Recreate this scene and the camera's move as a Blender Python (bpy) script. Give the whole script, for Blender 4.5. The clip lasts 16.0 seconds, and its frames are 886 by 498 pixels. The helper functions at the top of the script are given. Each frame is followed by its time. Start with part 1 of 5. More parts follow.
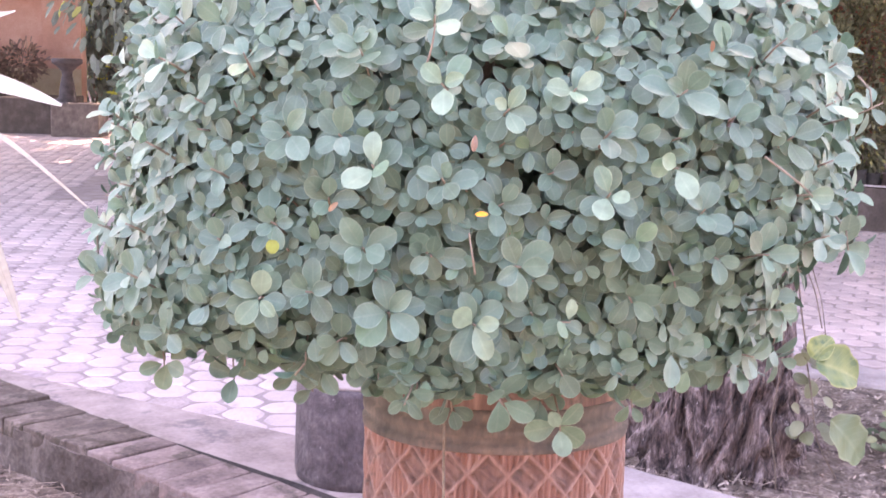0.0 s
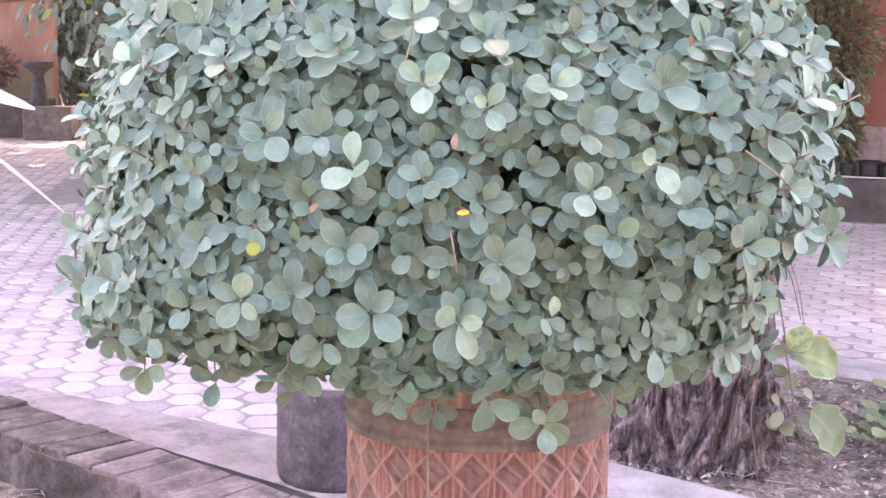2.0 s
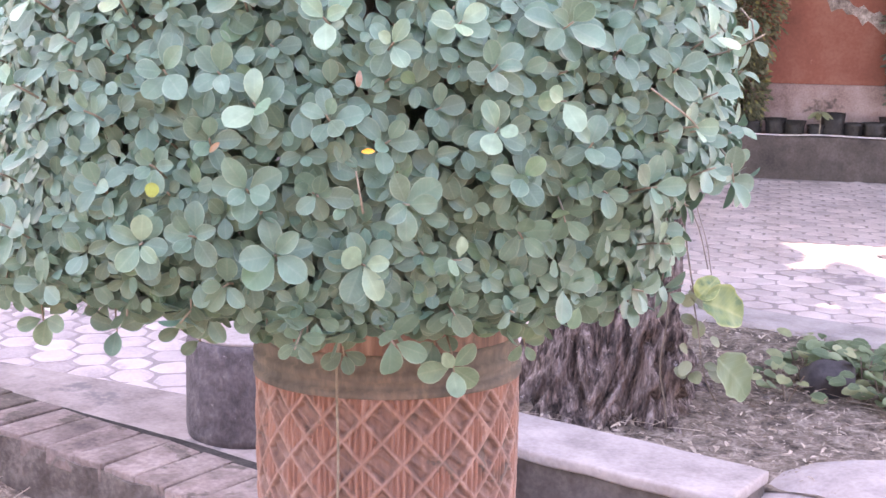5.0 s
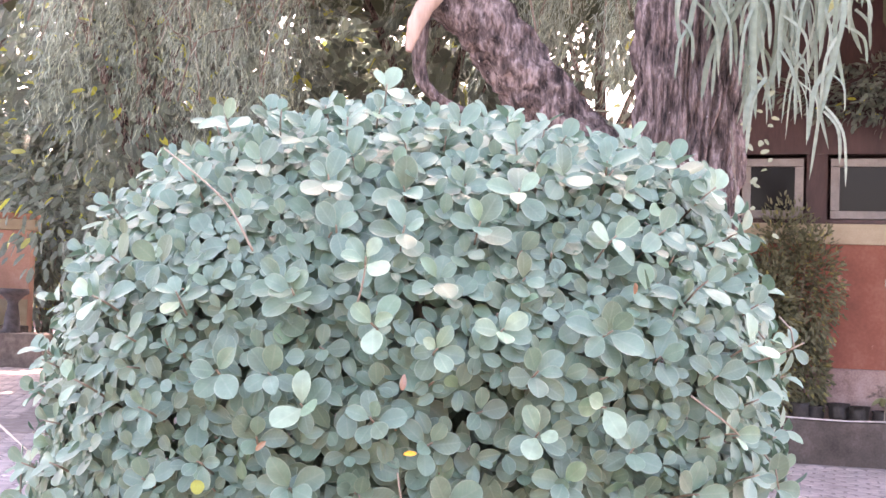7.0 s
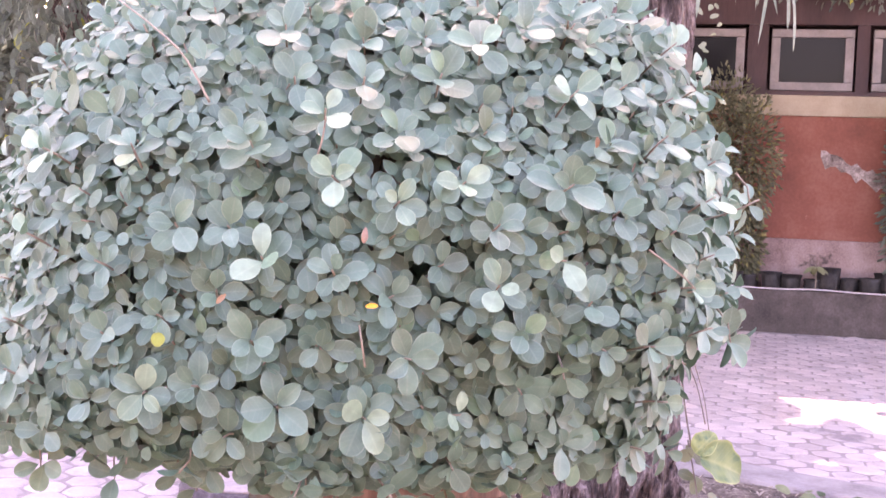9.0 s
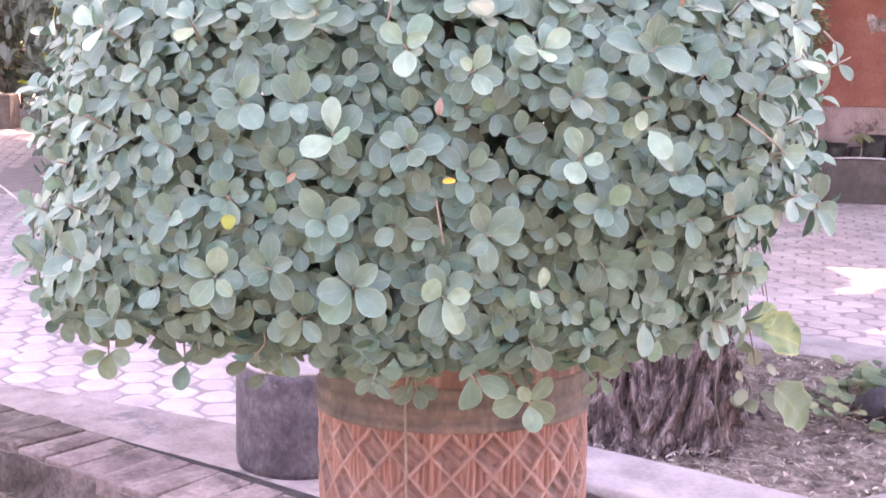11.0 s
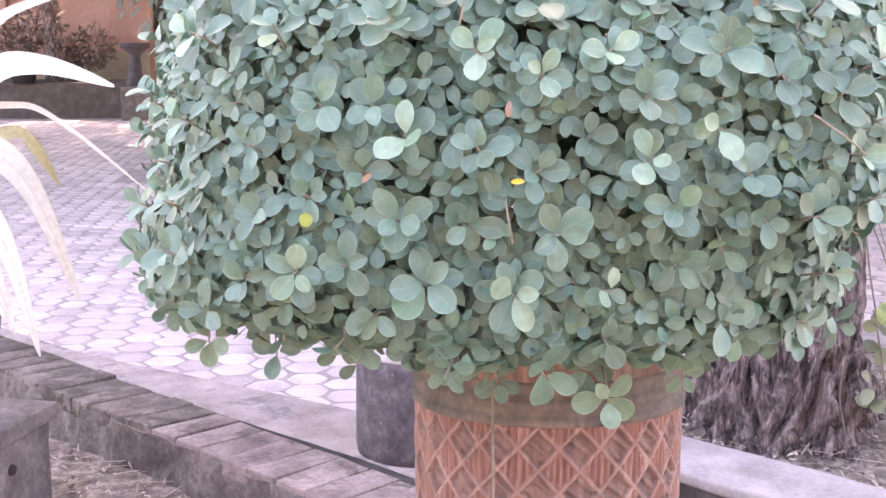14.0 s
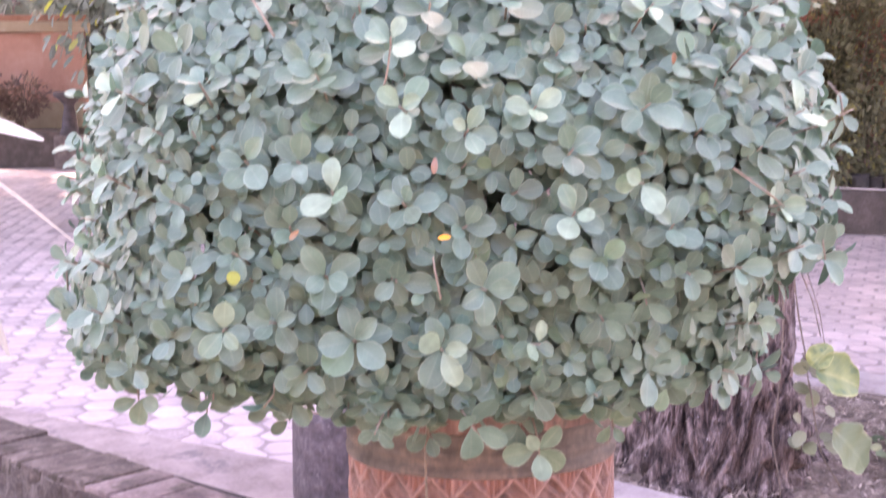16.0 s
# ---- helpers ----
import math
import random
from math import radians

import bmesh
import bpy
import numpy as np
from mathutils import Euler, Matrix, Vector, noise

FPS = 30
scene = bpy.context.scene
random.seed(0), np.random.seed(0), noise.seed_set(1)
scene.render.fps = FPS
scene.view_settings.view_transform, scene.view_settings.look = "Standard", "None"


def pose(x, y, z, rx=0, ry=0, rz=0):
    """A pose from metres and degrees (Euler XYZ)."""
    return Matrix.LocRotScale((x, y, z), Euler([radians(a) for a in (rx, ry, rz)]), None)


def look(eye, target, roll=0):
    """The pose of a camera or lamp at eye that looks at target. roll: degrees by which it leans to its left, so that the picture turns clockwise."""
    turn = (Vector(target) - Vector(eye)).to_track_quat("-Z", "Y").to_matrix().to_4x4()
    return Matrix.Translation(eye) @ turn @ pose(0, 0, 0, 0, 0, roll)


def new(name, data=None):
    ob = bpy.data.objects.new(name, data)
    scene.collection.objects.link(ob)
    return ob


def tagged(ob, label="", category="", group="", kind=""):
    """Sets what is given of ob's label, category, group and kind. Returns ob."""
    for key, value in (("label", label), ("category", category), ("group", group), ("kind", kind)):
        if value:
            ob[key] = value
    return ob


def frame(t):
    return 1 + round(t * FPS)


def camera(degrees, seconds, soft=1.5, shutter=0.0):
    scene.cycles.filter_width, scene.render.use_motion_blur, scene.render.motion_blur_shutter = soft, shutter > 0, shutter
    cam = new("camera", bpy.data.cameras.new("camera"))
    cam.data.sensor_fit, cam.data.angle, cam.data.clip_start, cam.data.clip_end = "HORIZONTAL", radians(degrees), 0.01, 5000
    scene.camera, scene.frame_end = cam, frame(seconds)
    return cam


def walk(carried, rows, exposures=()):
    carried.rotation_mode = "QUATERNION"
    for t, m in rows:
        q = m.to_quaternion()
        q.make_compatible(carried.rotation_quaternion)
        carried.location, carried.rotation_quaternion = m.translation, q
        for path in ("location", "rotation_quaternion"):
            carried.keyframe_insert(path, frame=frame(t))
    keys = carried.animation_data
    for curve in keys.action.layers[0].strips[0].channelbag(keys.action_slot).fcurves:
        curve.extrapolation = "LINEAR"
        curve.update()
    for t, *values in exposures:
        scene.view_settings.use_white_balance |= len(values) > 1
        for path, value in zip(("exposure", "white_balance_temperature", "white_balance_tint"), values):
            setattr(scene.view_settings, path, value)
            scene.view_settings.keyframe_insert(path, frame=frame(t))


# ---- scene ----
cam = camera(40.0, 16.0, soft=1.5, shutter=0.5)
PATH = [
    (0, (-0.2464, -2.2028, 1.5112), (-0.1252, -0.2276, 1.2212), 1.71),
    (0.5, (-0.2468, -2.1959, 1.5083), (-0.1394, -0.2267, 1.1756), 1.21),
    (1, (-0.2500, -2.1882, 1.5065), (-0.0846, -0.2242, 1.1666), 1.63),
    (1.5, (-0.2543, -2.1949, 1.5113), (-0.1124, -0.2232, 1.2079), 1.10),
    (2, (-0.2528, -2.1948, 1.5124), (-0.0931, -0.2229, 1.2187), 0.87),
    (2.5, (-0.2563, -2.1943, 1.5118), (-0.1081, -0.2213, 1.2201), 0.84),
    (3, (-0.2595, -2.1946, 1.5139), (-0.1177, -0.2185, 1.2399), 1.02),
    (3.5, (-0.2606, -2.1888, 1.5086), (-0.0739, -0.2203, 1.2080), 1.31),
    (3.7, (-0.2611, -2.1881, 1.5053), (-0.0475, -0.2251, 1.1873), 1.27),
    (5.8, (-0.2222, -2.1730, 1.4749), (0.0835, -0.2288, 1.1192), 1.01),
    (6, (-0.2199, -2.1779, 1.4866), (0.0608, -0.2236, 1.1674), 1.05),
    (6.2, (-0.2205, -2.1833, 1.4969), (0.0419, -0.2166, 1.2303), 0.98),
    (6.3, (-0.2208, -2.1861, 1.5020), (0.0346, -0.2131, 1.3125), 0.95),
    (6.5, (-0.2214, -2.1915, 1.5123), (0.0133, -0.2061, 1.4571), 2.03),
    (6.7, (-0.2218, -2.2017, 1.5166), (-0.0128, -0.2150, 1.5488), 1.60),
    (7, (-0.2224, -2.2170, 1.5230), (-0.0284, -0.2284, 1.6129), 2.00),
    (7.5, (-0.2247, -2.2294, 1.5155), (-0.0312, -0.2397, 1.5732), 2.38),
    (8, (-0.2304, -2.2217, 1.5102), (-0.0013, -0.2349, 1.5045), 2.57),
    (8.5, (-0.2412, -2.2164, 1.5028), (0.0245, -0.2358, 1.4230), 2.44),
    (9, (-0.2507, -2.2012, 1.4980), (0.0516, -0.2276, 1.3807), 2.23),
    (9.2, (-0.2546, -2.1939, 1.4962), (0.0316, -0.2192, 1.3602), 2.42),
    (11.3, (-0.2983, -2.1213, 1.4814), (-0.0503, -0.1683, 1.1293), 0.50),
    (11.5, (-0.2960, -2.1209, 1.4827), (-0.0527, -0.1721, 1.1045), 0.66),
    (12, (-0.2467, -2.1155, 1.4840), (-0.1613, -0.1600, 1.0733), 1.14),
    (12.5, (-0.1996, -2.1474, 1.4911), (-0.1344, -0.1787, 1.1448), 1.72),
    (13, (-0.1871, -2.1673, 1.4994), (-0.1438, -0.1950, 1.1704), 0.60),
    (13.5, (-0.1960, -2.1700, 1.5000), (-0.1960, -0.1974, 1.1699), 0.00),
    (14, (-0.2008, -2.1679, 1.5004), (-0.1955, -0.1958, 1.1676), -0.10),
    (14.2, (-0.1958, -2.1672, 1.5123), (-0.1550, -0.1894, 1.2140), -0.2),
    (14.5, (-0.1883, -2.1662, 1.5301), (-0.0559, -0.1797, 1.3401), 0.72),
    (14.7, (-0.1842, -2.1674, 1.5329), (-0.0257, -0.1800, 1.3901), 0.41),
    (15, (-0.1780, -2.1693, 1.5372), (-0.0183, -0.1804, 1.4001), -0.10),
    (15.5, (-0.1792, -2.1788, 1.5263), (-0.0550, -0.1885, 1.3743), -0.98),
    (16, (-0.1859, -2.1760, 1.5153), (-0.0808, -0.1958, 1.2552), -0.42),
]
walk(cam, [(t, look(eye, target, roll)) for t, eye, target, roll in PATH],
     [(0, 3.76, 8430, 43), (3.0, 3.76, 8430, 40), (3.7, 3.78, 8430, 43), (6, 3.71, 8430, 29), (7, 3.81, 8430, 38), (8, 3.87, 8430, 49), (9, 3.84, 8430, 53), (11.5, 3.77, 8430, 43), (12.2, 3.71, 8430, 37), (13, 3.73, 8430, 34), (14.5, 3.76, 8430, 37), (15.2, 3.77, 8430, 45), (16, 3.76, 8430, 50)])

# ---- sky and sun: open shade under trees, sun from behind the far trees ----
SUN_EL, SUN_AZ = 50.0, 8.0
world = bpy.data.worlds.new("world")
scene.world = world
world.use_nodes = True
wn = world.node_tree.nodes
sky = wn.new("ShaderNodeTexSky")
sky.sky_type, sky.sun_disc = "NISHITA", False
sky.sun_elevation, sky.sun_rotation = radians(SUN_EL), radians(SUN_AZ)
sky.air_density, sky.dust_density = 1.0, 3.0
world.node_tree.links.new(sky.outputs[0], wn["Background"].inputs[0])
wn["Background"].inputs[1].default_value = 0.15
sun = new("sun", bpy.data.lights.new("sun", "SUN"))
sun.data.energy, sun.data.angle, sun.data.color = 2.0, radians(0.6), (1.0, 0.95, 0.88)
to_sun = Vector((math.sin(radians(SUN_AZ)) * math.cos(radians(SUN_EL)), math.cos(radians(SUN_AZ)) * math.cos(radians(SUN_EL)), math.sin(radians(SUN_EL))))
sun.matrix_world = look((0, 0, 30), Vector((0, 0, 30)) - to_sun)


# ---- materials ----
def ramp(nodes, stops):
    r = nodes.new("ShaderNodeValToRGB")
    while len(r.color_ramp.elements) < len(stops):
        r.color_ramp.elements.new(0.5)
    for e, (p, c) in zip(r.color_ramp.elements, stops):
        e.position, e.color = p, (*c, 1.0)
    return r


def surface(name, stops, scale=8.0, stretch=(1, 1, 1), rough=0.8, bump=0.3, fine=60.0, spot=None, vary=0.0, island=False, metal=0.0, translucent=0.0, depth=0.01):
    """Two scales of noise drive the colour; a finer one the relief. spot: (colour, scale, threshold) of stains. vary: lightness from piece to piece."""
    m = bpy.data.materials.new(name)
    m.use_nodes = True
    n, l = m.node_tree.nodes, m.node_tree.links
    b = n["Principled BSDF"]
    tc = n.new("ShaderNodeTexCoord")
    mp = n.new("ShaderNodeMapping")
    mp.inputs["Scale"].default_value = stretch
    place = tc.outputs["Object"]
    if vary and not island:
        shift = n.new("ShaderNodeVectorMath")
        shift.operation = "MULTIPLY_ADD"
        l.new(n.new("ShaderNodeObjectInfo").outputs["Random"], shift.inputs[0])
        shift.inputs[1].default_value = (37.0, 23.0, 11.0)
        l.new(place, shift.inputs[2])
        place = shift.outputs[0]
    l.new(place, mp.inputs["Vector"])
    a = n.new("ShaderNodeTexNoise")
    a.inputs["Scale"].default_value, a.inputs["Detail"].default_value, a.inputs["Roughness"].default_value = scale, 6.0, 0.65
    l.new(mp.outputs[0], a.inputs["Vector"])
    f = n.new("ShaderNodeTexNoise")
    f.inputs["Scale"].default_value, f.inputs["Detail"].default_value = fine, 4.0
    l.new(mp.outputs[0], f.inputs["Vector"])
    mix = n.new("ShaderNodeMath")
    mix.operation = "MULTIPLY_ADD"
    l.new(f.outputs["Fac"], mix.inputs[0])
    mix.inputs[1].default_value = 0.35
    sub = n.new("ShaderNodeMath")
    sub.operation = "SUBTRACT"
    l.new(a.outputs["Fac"], sub.inputs[0])
    sub.inputs[1].default_value = 0.175
    l.new(sub.outputs[0], mix.inputs[2])
    r = ramp(n, stops)
    l.new(mix.outputs[0], r.inputs["Fac"])
    colour = r.outputs["Color"]
    if spot:
        s = n.new("ShaderNodeTexNoise")
        s.inputs["Scale"].default_value, s.inputs["Detail"].default_value, s.inputs["Roughness"].default_value = spot[1], 5.0, 0.7
        l.new(place, s.inputs["Vector"])
        k = ramp(n, [(spot[2], (0, 0, 0)), (spot[2] + 0.06, (1, 1, 1))])
        l.new(s.outputs["Fac"], k.inputs["Fac"])
        x = n.new("ShaderNodeMix")
        x.data_type = "RGBA"
        l.new(k.outputs["Color"], x.inputs["Factor"])
        l.new(colour, x.inputs["A"])
        x.inputs["B"].default_value = (*spot[0], 1)
        colour = x.outputs["Result"]
    if vary:
        src = n.new("ShaderNodeNewGeometry").outputs["Random Per Island"] if island else n.new("ShaderNodeObjectInfo").outputs["Random"]
        hv = n.new("ShaderNodeHueSaturation")
        mr = n.new("ShaderNodeMapRange")
        mr.inputs["To Min"].default_value, mr.inputs["To Max"].default_value = 1 - vary, 1 + vary
        l.new(src, mr.inputs["Value"])
        l.new(mr.outputs[0], hv.inputs["Value"])
        l.new(colour, hv.inputs["Color"])
        colour = hv.outputs["Color"]
    l.new(colour, b.inputs["Base Color"])
    b.inputs["Roughness"].default_value, b.inputs["Metallic"].default_value = rough, metal
    if translucent:
        b.inputs["Transmission Weight"].default_value = 0.0
        t = n.new("ShaderNodeBsdfTranslucent")
        l.new(colour, t.inputs["Color"])
        ms = n.new("ShaderNodeMixShader")
        ms.inputs[0].default_value = translucent
        l.new(b.outputs[0], ms.inputs[1])
        l.new(t.outputs[0], ms.inputs[2])
        l.new(ms.outputs[0], n["Material Output"].inputs["Surface"])
    if bump:
        bp = n.new("ShaderNodeBump")
        bp.inputs["Strength"].default_value, bp.inputs["Distance"].default_value = bump, depth
        l.new(mix.outputs[0], bp.inputs["Height"])
        l.new(bp.outputs[0], b.inputs["Normal"])
    return m


def leaf_material(name, dark, mid, light, edge, island, rough=0.44, translucent=0.10, rib=0.22, young=0.06, grain=55.0, mottle=None):
    """Waxy leaf: colour from leaf to leaf, a pale midrib and margin along its own outline, faint side veins, mottling."""
    m = bpy.data.materials.new(name)
    m.use_nodes = True
    n, l = m.node_tree.nodes, m.node_tree.links
    b = n["Principled BSDF"]
    src = n.new("ShaderNodeNewGeometry").outputs["Random Per Island"] if island else n.new("ShaderNodeObjectInfo").outputs["Random"]
    brown, pale = (dark[0] * 1.12, dark[1] * 0.97, dark[2] * 0.85), tuple(c * 1.08 for c in mid)
    r = ramp(n, [(0.0, brown), (0.14, dark), (0.5, mid), (0.97 - young, pale), (1 - young, light), (1.0, light)])
    l.new(src, r.inputs["Fac"])
    uv = n.new("ShaderNodeUVMap")
    sep = n.new("ShaderNodeSeparateXYZ")
    l.new(uv.outputs[0], sep.inputs[0])

    def math_node(op, a, c):
        q = n.new("ShaderNodeMath")
        q.operation = op
        for i, v in enumerate((a, c)):
            if isinstance(v, (int, float)):
                q.inputs[i].default_value = v
            else:
                l.new(v, q.inputs[i])
        return q.outputs[0]

    off = math_node("ABSOLUTE", math_node("SUBTRACT", sep.outputs[0], 0.5), 0)
    ribline = ramp(n, [(0.0, (1, 1, 1)), (0.035, (0.5, 0.5, 0.5)), (0.07, (0, 0, 0))])
    l.new(off, ribline.inputs["Fac"])
    margin = ramp(n, [(0.43, (0, 0, 0)), (0.5, (1, 1, 1))])
    l.new(off, margin.inputs["Fac"])
    wave = math_node("SINE", math_node("MULTIPLY", math_node("SUBTRACT", sep.outputs[1], math_node("MULTIPLY", off, 0.5)), 48.0), 0)
    vein = math_node("MULTIPLY", math_node("GREATER_THAN", wave, 0.9), 0.10)
    noise_t = n.new("ShaderNodeTexNoise")
    noise_t.noise_dimensions = "4D"
    noise_t.inputs["Scale"].default_value, noise_t.inputs["Detail"].default_value = grain, 4.0
    l.new(math_node("MULTIPLY", src, 50.0), noise_t.inputs["W"])
    tc = n.new("ShaderNodeTexCoord")
    l.new(tc.outputs["Object"], noise_t.inputs["Vector"])
    fac = math_node("ADD", math_node("MULTIPLY", ribline.outputs["Color"], rib), math_node("ADD", vein, math_node("MULTIPLY", margin.outputs["Color"], 0.6)))
    fac = math_node("MULTIPLY", fac, math_node("ADD", noise_t.outputs["Fac"], 0.4))
    x = n.new("ShaderNodeMix")
    x.data_type = "RGBA"
    l.new(fac, x.inputs["Factor"])
    leafy = r.outputs["Color"]
    if mottle:
        mk = ramp(n, [(0.36, (0, 0, 0)), (0.64, (1, 1, 1))])
        l.new(noise_t.outputs["Fac"], mk.inputs["Fac"])
        mx = n.new("ShaderNodeMix")
        mx.data_type = "RGBA"
        l.new(mk.outputs["Color"], mx.inputs["Factor"])
        l.new(leafy, mx.inputs["A"])
        mx.inputs["B"].default_value = (*mottle, 1)
        leafy = mx.outputs["Result"]
    l.new(leafy, x.inputs["A"])
    x.inputs["B"].default_value = (*edge, 1)
    hv = n.new("ShaderNodeHueSaturation")
    mr = n.new("ShaderNodeMapRange")
    mr.inputs["From Min"].default_value, mr.inputs["From Max"].default_value = 0.3, 0.7
    mr.inputs["To Min"].default_value, mr.inputs["To Max"].default_value = 0.84, 1.15
    l.new(noise_t.outputs["Fac"], mr.inputs["Value"])
    l.new(mr.outputs[0], hv.inputs["Value"])
    l.new(x.outputs["Result"], hv.inputs["Color"])
    l.new(hv.outputs["Color"], b.inputs["Base Color"])
    b.inputs["Roughness"].default_value = rough
    b.inputs["Specular IOR Level"].default_value = 0.68
    t = n.new("ShaderNodeBsdfTranslucent")
    l.new(hv.outputs["Color"], t.inputs["Color"])
    ms = n.new("ShaderNodeMixShader")
    ms.inputs[0].default_value = translucent
    l.new(b.outputs[0], ms.inputs[1])
    l.new(t.outputs[0], ms.inputs[2])
    l.new(ms.outputs[0], n["Material Output"].inputs["Surface"])
    return m


DARK, MID, YOUNG, EDGE = (0.086, 0.175, 0.123), (0.111, 0.218, 0.154), (0.125, 0.25, 0.145), (0.26, 0.37, 0.29)
M_leaf = leaf_material("waxy_leaf", DARK, MID, YOUNG, EDGE, False, young=0.02, grain=2.5, rib=0.2, translucent=0.2)
M_leaves = leaf_material("waxy_leaves", DARK, MID, YOUNG, EDGE, True, young=0.015, rib=0.2, translucent=0.2)
M_young = leaf_material("young_leaf", (0.115, 0.225, 0.145), (0.14, 0.265, 0.175), (0.20, 0.33, 0.225), (0.34, 0.46, 0.32), False, young=0.3, translucent=0.15, grain=2.5)
M_yellow = leaf_material("yellow_leaf", (0.20, 0.29, 0.06), (0.23, 0.32, 0.07), (0.25, 0.33, 0.08), (0.30, 0.38, 0.12), False, grain=2.5)
M_dry = leaf_material("dry_leaf", (0.21, 0.12, 0.07), (0.27, 0.17, 0.11), (0.38, 0.24, 0.08), (0.38, 0.28, 0.2), False, grain=3.0)
M_lime = leaf_material("lime_leaf", (0.20, 0.27, 0.08), (0.28, 0.35, 0.11), (0.36, 0.41, 0.13), (0.5, 0.5, 0.2), False, rough=0.5, translucent=0.2, rib=0.3, young=0.3, grain=3.2, mottle=(0.085, 0.155, 0.06))
M_faded = leaf_material("faded_leaf", (0.16, 0.23, 0.12), (0.21, 0.29, 0.15), (0.27, 0.33, 0.17), (0.36, 0.42, 0.25), False, rough=0.6, translucent=0.2, rib=0.3, grain=2.4, mottle=(0.13, 0.17, 0.08))
M_low = leaf_material("weed_leaf", (0.09, 0.15, 0.08), (0.17, 0.24, 0.13), (0.30, 0.34, 0.18), (0.3, 0.36, 0.24), False, rough=0.5, translucent=0.3, grain=2.5, young=0.2)
M_vine = leaf_material("vine_leaf", (0.12, 0.14, 0.07), (0.2, 0.22, 0.12), (0.3, 0.3, 0.15), (0.3, 0.32, 0.2), False)
M_palm = leaf_material("pale_striped_leaf", (0.50, 0.48, 0.40), (0.64, 0.62, 0.53), (0.40, 0.36, 0.19), (0.30, 0.28, 0.16), False, rough=0.55, translucent=0.2, rib=0.4, young=0.15)
M_strap = leaf_material("grey_green_frond", (0.13, 0.19, 0.135), (0.18, 0.245, 0.18), (0.24, 0.30, 0.22), (0.27, 0.32, 0.25), True, rough=0.6, translucent=0.3, rib=0.2, young=0.2)
M_willow = leaf_material("needle_foliage", (0.24, 0.32, 0.26), (0.38, 0.48, 0.40), (0.54, 0.62, 0.44), (0.36, 0.44, 0.36), True, rough=0.5, translucent=0.5, rib=0.1, young=0.12)
# the rare bright yellow leaves are sun glints put into the colour
M_hedge = leaf_material("hedge_foliage", (0.13, 0.175, 0.15), (0.19, 0.25, 0.205), (0.55, 0.58, 0.09), (0.14, 0.19, 0.13), True, rough=0.5, translucent=0.45, rib=0.2, young=0.02)
M_shrub = leaf_material("olive_foliage", (0.09, 0.10, 0.055), (0.17, 0.18, 0.10), (0.3, 0.28, 0.10), (0.15, 0.17, 0.1), True, rough=0.6, translucent=0.3, rib=0.2, young=0.08)
M_rust = leaf_material("rust_foliage", (0.09, 0.06, 0.05), (0.17, 0.11, 0.09), (0.25, 0.18, 0.14), (0.2, 0.15, 0.12), True, rough=0.6, translucent=0.25, rib=0.2, young=0.15)
M_crown = leaf_material("crown_foliage", (0.06, 0.09, 0.055), (0.10, 0.13, 0.08), (0.12, 0.15, 0.09), (0.12, 0.15, 0.09), True, rough=0.6, translucent=0.5, rib=0.2)
M_twig = surface("twig_bark", [(0.3, (0.11, 0.085, 0.065)), (0.7, (0.24, 0.19, 0.15))], 40, rough=0.8)
M_bark = surface("furrowed_bark", [(0.34, (0.022, 0.016, 0.015)), (0.5, (0.165, 0.122, 0.111)), (0.68, (0.46, 0.365, 0.34))], 30, (1, 1, 0.26), 0.95, 1.0, 110, spot=((0.66, 0.61, 0.60), 40.0, 0.655), depth=0.05)
M_petiole = surface("pale_petiole", [(0.3, (0.15, 0.125, 0.09)), (0.7, (0.30, 0.26, 0.20))], 40, rough=0.7)
M_pale_wood = surface("bare_wood", [(0.3, (0.28, 0.18, 0.13)), (0.7, (0.5, 0.36, 0.28))], 10, (1, 1, 0.2), 0.8)
M_terra = surface("terracotta", [(0.25, (0.13, 0.085, 0.073)), (0.5, (0.265, 0.152, 0.122)), (0.78, (0.43, 0.30, 0.255))], 34, (1, 1, 0.22), 0.9, 0.8, 120, spot=((0.12, 0.095, 0.08), 9.0, 0.57), depth=0.006)


